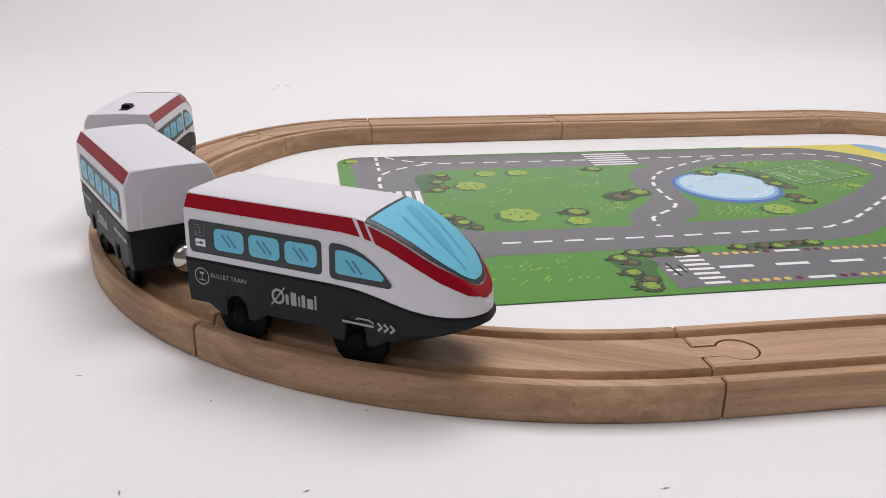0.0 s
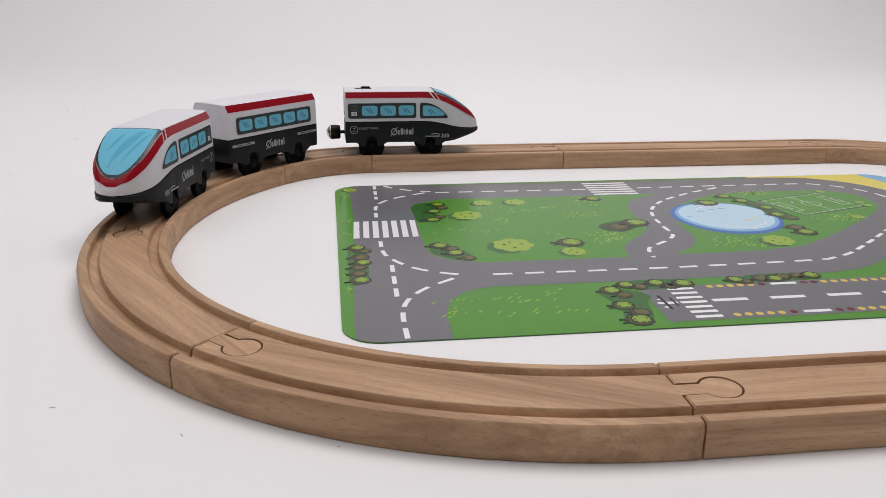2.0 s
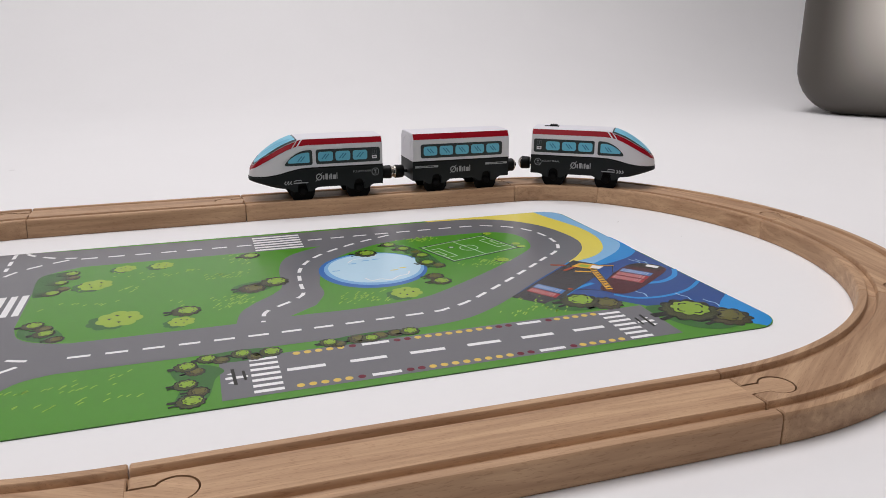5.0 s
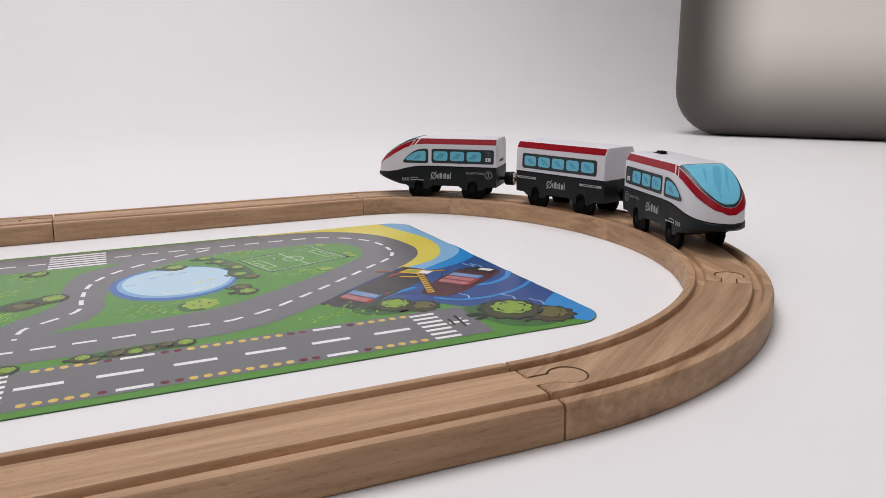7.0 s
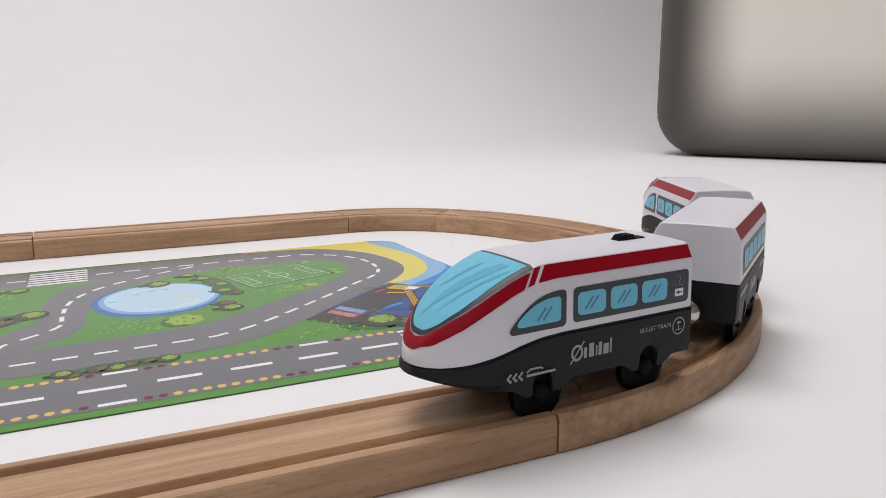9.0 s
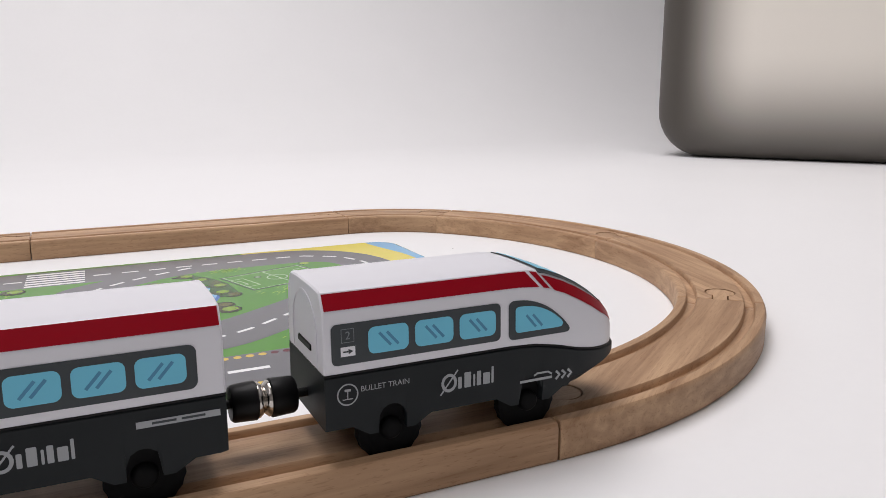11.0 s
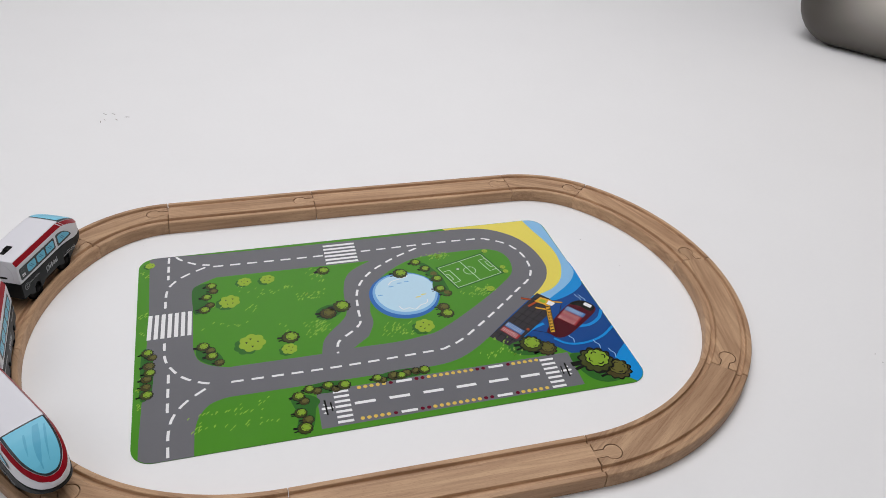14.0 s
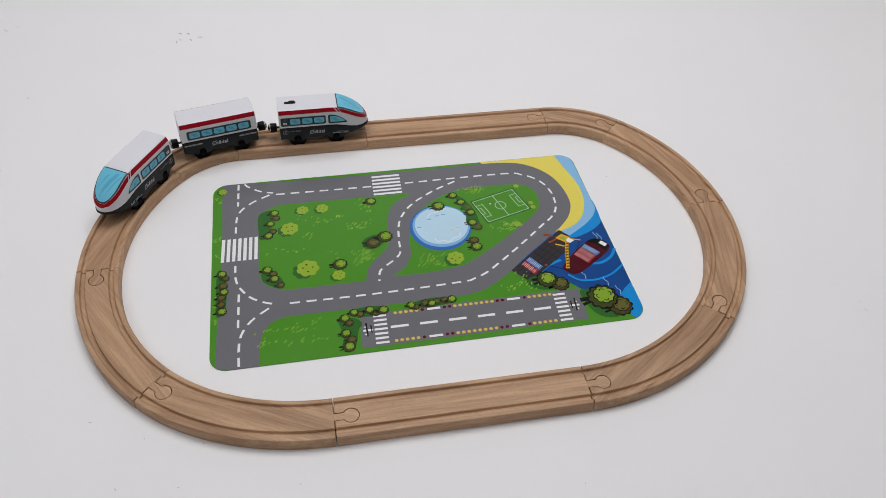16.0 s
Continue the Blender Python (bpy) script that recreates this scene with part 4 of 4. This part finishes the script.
def coupler(car, x, d):
    """A magnet coupling: stem, black housing and dome, pointing along d."""
    x += 0.0012 * d
    bm = bmesh.new()
    add_cylinder(bm, (x - 0.004 * d, 0, 0.0275), (x + 0.004 * d, 0, 0.0275), 0.0013, n=12)
    prof = [(0.0022, 0.0018), (0.0024, 0.0046), (0.0032, 0.0052), (0.0092, 0.0055), (0.0096, 0.0051), (0.0096, 0.0030)]
    lathe(bm, [(x + d * u, r) for u, r in prof], 26, "x", at=(0, 0, 0.0275))
    body = part("coupler", bm, M_BLACK, car, "black magnet housing", smooth=40)
    bm = bmesh.new()
    lathe(bm, [(x + d * u, r) for u, r in ((0.0093, 0.0050), (0.0101, 0.0051), (0.0110, 0.0043), (0.0119, 0.0031), (0.0126, 0.0019), (0.0129, 0.0004))], 26, "x", at=(0, 0, 0.0275))
    part("magnet_dome", bm, M_CHROME, body, "polished steel coupling dome", smooth=60)


def end_arch(car, x, d, slot):
    """The raised arch line on an end wall, with a dark slot on the locomotives."""
    pts = [(-0.0115, 0.0385)] + [(-0.0115 * math.cos(math.pi * i / 24), 0.046 + 0.0112 * math.sin(math.pi * i / 24)) for i in range(25)] + [(0.0115, 0.0385)]
    bm = bmesh.new()
    place = lambda y, z, layer: (x + d * 0.00025, y, z)
    stroke(bm, pts, 0.0007, place)
    r = bmesh.ops.extrude_face_region(bm, geom=bm.faces[:])
    bmesh.ops.translate(bm, verts=[v for v in r["geom"] if isinstance(v, bmesh.types.BMVert)], vec=(-d * 0.0006, 0, 0))
    bmesh.ops.recalc_face_normals(bm, faces=bm.faces[:])
    part("arch_ridge", bm, M_WHITE, car)
    if slot:
        part("slot", add_box(bmesh.new(), x - 0.0004, x + 0.0004, -0.0062, 0.0062, 0.0412, 0.0432, 0.0003), M_BLACK, car, "black slot in the end wall")


def logo(car, sign, x, z, flip):
    """A light grey emblem: a slashed ring and a row of plain bars."""
    def draw(bm, pl):
        f = flip * 1.22
        ring = [(x - f * 0.0063 + 0.0021 * math.cos(0.3 * i), z + 0.0023 * math.sin(0.3 * i)) for i in range(22)]
        stroke(bm, ring, 0.0009, pl, 0, 1)
        stroke(bm, [(x - f * 0.0086, z - 0.0033), (x - f * 0.0040, z + 0.0035)], 0.0005, pl, 0, 1.5)
    emblem = side_print("emblem", M_LIGHTGREY, car, sign, draw, "light grey printed emblem", 0.0004)
    f, g = flip * 1.22, 1.18
    for cx, w, h1 in ((-0.0034, 0.0011, 0.0011), (-0.0013, 0.0020, 0.0020), (0.0005, 0.0006, 0.0012), (0.0018, 0.0013, 0.0018), (0.0039, 0.0021, 0.0011), (0.0056, 0.0007, 0.0024)):
        mid = x + f * cx
        bar = rounded_rect(mid - w * 0.55, mid + w * 0.55, z - 0.0019 * g, z + h1 * g, 0.0003, 3)
        side_print("bar", M_LIGHTGREY, emblem, sign, lambda bm, pl: fill(bm, bar, pl, 0, 1), off=0.0004)


def build_locomotive(button):
    car = tagged(new("toy_locomotive"), "white, red and dark grey toy bullet locomotive" + (" with black roof switch" if button else " on wooden rails"), "toy train", group="cars of the toy train")
    axles = (0.020, 0.066)
    xs = [0.0, 0.0005] + [0.004 + 0.006 * i for i in range(10)] + [0.0643, 0.067, 0.070, 0.073, 0.076, 0.079, 0.082, 0.085, 0.088, 0.091, 0.094, 0.0965, 0.0985, 0.1003, 0.1018, 0.1031, 0.1042, 0.1050, 0.1055, 0.1058]
    secs = [upper_section(x, True) for x in xs]
    secs[0] = [(y * 0.975, z - (0.0004 if z > 0.05 else 0)) for y, z in secs[0]]
    part("body", loft(xs, secs), M_WHITE, car, "white upper body with sloping nose", smooth=28)
    part("chassis", lower_body(0.0, TAIL_LEN + 0.0006, axles, True), M_DARK, car, "dark grey lower body", smooth=30)

    seam_gap(car, xs, True)

    # windscreen and the red band that runs round it and back along the roof edge
    def skin(x, v, off):
        p, e = section_at(x, v), 0.0006
        dx, dv = section_at(min(x + e, 0.1056), v) - section_at(x - e, v), section_at(x, v + 0.02) - section_at(x, v - 0.02)
        n = dx.cross(dv)
        n = n.normalized() if n.length > 0 else Vector((1, 0, 0))
        return p + n * off

    def u_shape(x, top, x_end, power=3.6):
        u = max(0.0, min(1.0, (x - 0.084) / (x_end - 0.084)))
        return top * (1 - u**power) ** (1 / power) if x > 0.084 else top

    def band(name, mat, x0, x1, inner, outer, off, label, n=46, m=10, slant=0.0):
        """Skin between two half-width curves, both sides (or across the middle when inner is None)."""
        bm = bmesh.new()
        for sgn in ((1, -1) if inner else (1,)):
            rows = []
            for i in range(n + 1):
                x = x0 + (x1 - x0) * (1 - (1 - i / n) ** 1.7)
                lo, hi = (inner(x), outer(x)) if inner else (-outer(x), outer(x))
                rows.append([bm.verts.new(skin(x + slant * (1 - i / n) ** 4 * j / m, sgn * (lo + (hi - lo) * j / m), off)) for j in range(m + 1)])
            for a, b in zip(rows, rows[1:]):
                for j in range(m):
                    q = (a[j], b[j], b[j + 1], a[j + 1])
                    bm.faces.new(q if sgn > 0 else q[::-1])
        bmesh.ops.remove_doubles(bm, verts=bm.verts[:], dist=1e-6)
        part(name, bm, mat, car, label, smooth=50)

    band("windscreen_border", M_PANEL, 0.0690, 0.1024, None, lambda x: u_shape(x, 0.80, 0.1024), 0.0003, "charcoal windscreen border", m=20)
    band("windscreen", M_GLASSBLUE, 0.0702, 0.1013, None, lambda x: u_shape(x, 0.72, 0.1013), 0.00042, "light blue printed windscreen", m=20)
    for x0, x1, va, vb, w in ((0.0735, 0.0985, 0.36, -0.30, 0.15), (0.076, 0.089, -0.16, -0.46, 0.05), (0.0755, 0.0965, 0.62, 0.16, 0.045)):
        bm = bmesh.new()
        rows = []
        for i in range(19):
            u = i / 18
            x, lim = x0 + (x1 - x0) * u, u_shape(x0 + (x1 - x0) * u, 0.68, 0.1008)
            mid, hw = va + (vb - va) * u, w * (0.25 + 0.75 * math.sin(math.pi * min(u + 0.15, 1)) ** 0.6)
            rows.append([bm.verts.new(skin(x, max(-lim, min(lim, mid + hw * k / 3)), 0.00052)) for k in range(-3, 4)])
        for p, q in zip(rows, rows[1:]):
            for j in range(6):
                bm.faces.new((p[j], q[j], q[j + 1], p[j + 1]))
        part("windscreen_streak", bm, M_STREAK, car)
    band("red_band", M_RED, 0.0702, 0.1050, lambda x: u_shape(x, 0.825, 0.1027) if x < 0.1027 else 0.0, lambda x: u_shape(x, 1.0 + 0.12 * max(0, min(1, (x - 0.075) / 0.02)), 0.1050, 4.5), 0.0002, "red band round the windscreen", slant=0.004)
    for sign in (-1, 1):
        for a, b, name in ((0.0006, 0.0646, "red_stripe"), (0.0661, 0.0686, "red_tick")):
            bm = bmesh.new()
            rows = []
            for i in range(13):
                x = a + (b - a) * i / 12
                lean_x = 0.004 * (1.0 if name == "red_tick" else (i / 12) ** 8)
                rows.append([bm.verts.new(skin(x + lean_x * k / 3, sign * (0.795 + 0.19 * k / 3), 0.00014)) for k in range(4)])
            for p, q in zip(rows, rows[1:]):
                for k in range(3):
                    f = (p[k], q[k], q[k + 1], p[k + 1])
                    bm.faces.new(f if sign > 0 else f[::-1])
            part(name, bm, M_RED, car)
        side_print("window_panel", M_PANEL, car, sign, lambda bm, pl: fill(bm, rounded_rect(0.0022, 0.0548, 0.0401, 0.0513, 0.0016), pl, 0, 1), "charcoal window strip")
        for k in range(3):
            window(car, sign, 0.0128 + 0.0141 * k, 0.0249 + 0.0141 * k, 0.0421, 0.0495)
        frame_pts = front_shape(0.0576, 0.0797, 0.0396, 0.0513, 0.0018)
        side_print("front_window_panel", M_PANEL, car, sign, lambda bm, pl: fill(bm, frame_pts, pl, 0, 1), "charcoal front window frame")
        window(car, sign, 0.0599, 0.0771, 0.0416, 0.0494, front=1)
        side_print("arrow_sign", M_PALE, car, sign, lambda bm, pl: fill(bm, [(0.0048, 0.0424), (0.0090, 0.0424), (0.0090, 0.0450), (0.0048, 0.0450)], pl, 0, 2), "white sign with a black arrow")

        def arrow(bm, pl):
            fill(bm, [(0.0054, 0.0435), (0.0070, 0.0435), (0.0070, 0.0430), (0.0084, 0.0437), (0.0070, 0.0444), (0.0070, 0.0439), (0.0054, 0.0439)], pl, 0, 4)

        side_print("arrow", M_PANEL, car, sign, arrow)
        side_print("digit_frame", M_FAINT, car, sign, lambda bm, pl: stroke(bm, [(0.0051, 0.0462), (0.0087, 0.0462), (0.0087, 0.0498), (0.0051, 0.0498), (0.0051, 0.0462)], 0.00022, pl, 0, 2))
        lettering("2", 0.0031, car, sign, 0.0069, 0.0480, M_FAINT, "small grey number two")
        lettering("BULLET TRAIN", 0.0022, car, sign, 0.0176, 0.0327, M_LIGHTGREY, "light grey printed words")
        logo(car, sign, 0.0452, 0.0300, -sign)

        def badge(bm, pl):
            stroke(bm, [(0.0064 + 0.0029 * math.cos(0.25 * i), 0.0318 + 0.0029 * math.sin(0.25 * i)) for i in range(27)], 0.0004, pl, 0, 1)
            stroke(bm, [(0.0064, 0.0306), (0.0064, 0.0330)], 0.0003, pl, 0, 1)
            stroke(bm, [(0.0055, 0.0330), (0.0073, 0.0330)], 0.0007, pl, 0, 1.5)
            stroke(bm, [(0.0049, 0.0305), (0.0079, 0.0305)], 0.0003, pl, 0, 1.5)

        side_print("badge", M_LIGHTGREY, car, sign, badge, "light grey round badge", 0.0004)

        def chevrons(bm, pl):
            for k in range(3):
                x = 0.0748 + 0.0022 * k
                stroke(bm, [(x, 0.0252), (x + 0.0014, 0.0265), (x, 0.0278)], 0.0009, pl, 0, 1)
            stroke(bm, [(0.0618, 0.0262), (0.0733, 0.0262)], 0.0008, pl, 0, 1)
            stroke(bm, [(0.0668, 0.0275), (0.0678, 0.0281), (0.0718, 0.0281), (0.0733, 0.0272)], 0.0006, pl, 0, 1.5)

        side_print("chevrons", M_LIGHTGREY, car, sign, chevrons, "light grey chevrons", 0.0004)
    end_arch(car, 0.0, -1, True)
    if button:
        part("switch_slot", add_box(bmesh.new(), 0.0085, 0.0215, -0.0022, 0.0022, 0.0597, 0.0605, 0.0002), M_BLACK, car, "black slot in the roof")
        bm = add_box(bmesh.new(), 0.0132, 0.0206, -0.0024, 0.0024, 0.0601, 0.0615, 0.0005)
        for k in range(4):
            add_box(bm, 0.0142 + 0.0015 * k, 0.0149 + 0.0015 * k, -0.0021, 0.0021, 0.0614, 0.0619)
        part("switch", bm, M_BLACK, car, "ribbed black slide switch")
    coupler(car, 0.0, -1)
    for ob in car.children_recursive:
        if ob.data and ob.name.startswith("lettering"):
            ob.location.x *= LOCO_X
        elif ob.data and not ob.name.startswith(("coupler", "magnet")):
            ob.data.transform(Matrix.Diagonal((LOCO_X, 1, 1, 1)))
    return car, [wheelset(car, ax * LOCO_X) for ax in axles]


LOCO_X = 0.967


def build_carriage():
    car = tagged(new("toy_carriage"), "white, red and dark grey toy passenger carriage on the wooden track", "toy train", group="cars of the toy train")
    axles = (-0.022, 0.022)
    xs = [-0.042, -0.0415, -0.03, -0.015, 0, 0.015, 0.03, 0.0415, 0.042]
    secs = [upper_section(x, False) for x in xs]
    for k in (0, -1):
        secs[k] = [(y * 0.975, z - (0.0004 if z > 0.05 else 0)) for y, z in secs[k]]
    part("body", loft(xs, secs), M_WHITE, car, "white upper body", smooth=28)
    part("chassis", lower_body(-0.042, 0.042, axles, False), M_DARK, car, "dark grey lower body", smooth=30)
    seam_gap(car, xs, False)
    sec = upper_section(0, False)
    for sign in (-1, 1):
        bm = bmesh.new()
        a, b = sec[3], sec[4]
        n = Vector((0, b[1] - a[1], a[0] - b[0])).normalized() * -0.00014
        n = Vector((0, abs(n.y), abs(n.z)))
        vs = [(x, sign * (p[0] + n.y), p[1] + n.z) for x, p in ((-0.0414, a), (0.0414, a), (0.0414, b), (-0.0414, b))]
        bm.faces.new([bm.verts.new(v) for v in (vs[::-1] if sign < 0 else vs)])
        part("red_stripe", bm, M_RED, car, "red roof-edge stripe")
        side_print("window_panel", M_PANEL, car, sign, lambda bm, pl: fill(bm, rounded_rect(-0.0355, 0.0355, 0.0401, 0.0513, 0.0020), pl, 0, 1), "charcoal window strip")
        for k in range(5):
            window(car, sign, -0.0330 + 0.0136 * k, -0.0214 + 0.0136 * k, 0.0421, 0.0495)
        logo(car, sign, 0.0, 0.0300, -sign)

        for c in (-0.0305, 0.0305):
            def plate(bm, pl):
                fill(bm, [(c - 0.0098, 0.0323), (c + 0.0098, 0.0323), (c + 0.0098, 0.0340), (c - 0.0098, 0.0340)], pl, 0, 1)
                for dx in (-0.0034, 0.0034):
                    fill(bm, [(c + dx - 0.0028, 0.0329), (c + dx + 0.0028, 0.0329), (c + dx + 0.0028, 0.0335), (c + dx - 0.0028, 0.0335)], pl, 1, 2)

            side_print("plate", [M_LIGHTGREY, M_PANEL], car, sign, plate, "light grey plate with dark bars", 0.0004)
    for x, d in ((-0.042, -1), (0.042, 1)):
        end_arch(car, x, d, False)
        coupler(car, x, d)
    return car, [wheelset(car, ax) for ax in axles]


WHEEL_Z = 0.0190
TRAIN_K, RAIL_Z, SPACING = 0.966, 0.0096, (0.1080, 0.1050)
RUN = [(0, 0.2300), (0.5, 0.2890), (1, 0.3480), (1.5, 0.4110), (2, 0.4730), (2.5, 0.5350), (3, 0.6015), (3.5, 0.6715), (4, 0.7440), (4.5, 0.8155), (5, 0.8780), (7.5, 1.1690), (8, 1.2350), (8.5, 1.3000), (9, 1.3625), (9.5, 1.4275), (10, 1.4925), (12.3, 1.7965), (12.5, 1.8245), (14, 2.0100), (14.5, 2.0680), (15, 2.1290), (16, 2.2485)]


def fit_to_rails(car, axles):
    """Brings a car to its true size, standing on the groove floor."""
    done, k = set(), Matrix.Scale(TRAIN_K, 4)
    about = Matrix.Translation((0, 0, RAIL_Z - 0.0092 * TRAIN_K)) @ k
    for ob in car.children_recursive:
        if ob.data.name in done:
            continue
        done.add(ob.data.name)
        turning = ob in axles or ob.parent in axles
        if turning or ob.name.startswith("lettering"):
            ob.data.transform(k)
        else:
            ob.data.transform(about)
        if ob in axles or ob.name.startswith("lettering"):
            ob.location = about @ ob.location
    return car, axles


def run_at(t):
    """How far the carriage's middle has gone round the track."""
    ts, ss = [r[0] for r in RUN], [r[1] for r in RUN]
    d = [(b - a) / (v - u) for a, b, u, v in zip(ss, ss[1:], ts, ts[1:])]
    m = [d[0]] + [2 * p * q / (p + q) for p, q in zip(d, d[1:])] + [d[-1]]
    i = min(max(sum(t > x for x in ts[1:]), 0), len(d) - 1)
    h = ts[i + 1] - ts[i]
    u = (t - ts[i]) / h
    return (1 + 2 * u) * (1 - u) ** 2 * ss[i] + u * (1 - u) ** 2 * h * m[i] + u * u * (3 - 2 * u) * ss[i + 1] + u * u * (u - 1) * h * m[i + 1]


def car_pose(s, a, b, x_a):
    """A car whose axles stand at s + a and s + b on the track; its own x runs from the first axle to the second."""
    p, q = on_track(s + a), on_track(s + b)
    d = (q - p).normalized()
    o = p - d * x_a
    return Matrix.Translation((o.x, o.y, 0)) @ Matrix.Rotation(math.atan2(d.y, d.x), 4, "Z")


def coupled(s, gap):
    """How far along the track a coupled neighbour stands whose middle is gap away as the crow flies (ahead if positive)."""
    far = gap
    for _ in range(4):
        far *= abs(gap) / (on_track(s + far) - on_track(s)).length
    return far


def motions():
    times = [k / 10 for k in range(161)]
    for (car, axles), gap, half, xa in zip(TRAIN, (SPACING[0], 0.0, -SPACING[1]), (0.02225, 0.022, -0.02225), (0.0193, -0.022, 0.0193)):
        half, xa = half * TRAIN_K, xa * TRAIN_K
        rows = []
        for t in times:
            s = run_at(t)
            mid = coupled(s, gap) if gap else 0.0
            rows.append((t, car_pose(s, mid - half, mid + half, xa)))
        walk(car, rows)
        way = 1 if half > 0 else -1
        for axle in axles:
            x, z = axle.location.x, axle.location.z
            walk(axle, [(k / 15, Matrix.Translation((x, 0, z)) @ Matrix.Rotation(way * run_at(k / 15) / 0.0091, 4, "Y")) for k in range(241)])


def build_scuffs():
    """Dust, pencil ticks and scuffs on the white sheet."""
    rng = random.Random(3)
    bm = bmesh.new()
    flat = lambda x, y, layer: (x, y, 0.0002)
    for cx, cy, n, spread, size in SCUFFS:
        for k in range(n):
            x, y, a = cx + rng.gauss(0, spread), cy + rng.gauss(0, spread), rng.uniform(0, 6.28)
            l, w = size * rng.uniform(0.5, 1.5), size * rng.uniform(0.12, 0.3)
            u, v = Vector((math.cos(a), math.sin(a))) * l, Vector((-math.sin(a), math.cos(a))) * w
            c = Vector((x, y))
            fill(bm, [tuple(c - u), tuple(c - v), tuple(c + u), tuple(c + v)], flat)
    tagged(mesh_object("scuff_marks", bm, M_DIRT), "small grey dust specks and scuffs on the sheet", "marks", kind="stuff")


SCUFFS = [(-0.245, 0.555, 6, 0.014, 0.0035), (-0.47, 0.62, 2, 0.006, 0.003), (-0.42, 0.44, 1, 0.004, 0.003), (0.43, -0.02, 2, 0.004, 0.0012)] + [(*p, 1, 0.0, 0.0011) for p in (
    (-0.285, -0.043), (-0.241, -0.065), (-0.194, -0.077), (-0.259, -0.107), (-0.212, -0.113), (-0.12, -0.125), (-0.36, -0.06), (-0.44, 0.12), (-0.40, 0.02), (0.24, 0.20), (0.26, 0.15), (-0.19, 0.268), (0.1, -0.16), (-0.5, 0.4), (-0.42, 0.3), (-0.26, -0.17))]

build_setting()
build_case()
build_track()
build_mat()
TRAIN = [fit_to_rails(*car) for car in (build_locomotive(True), build_carriage(), build_locomotive(False))]
build_scuffs()
motions()
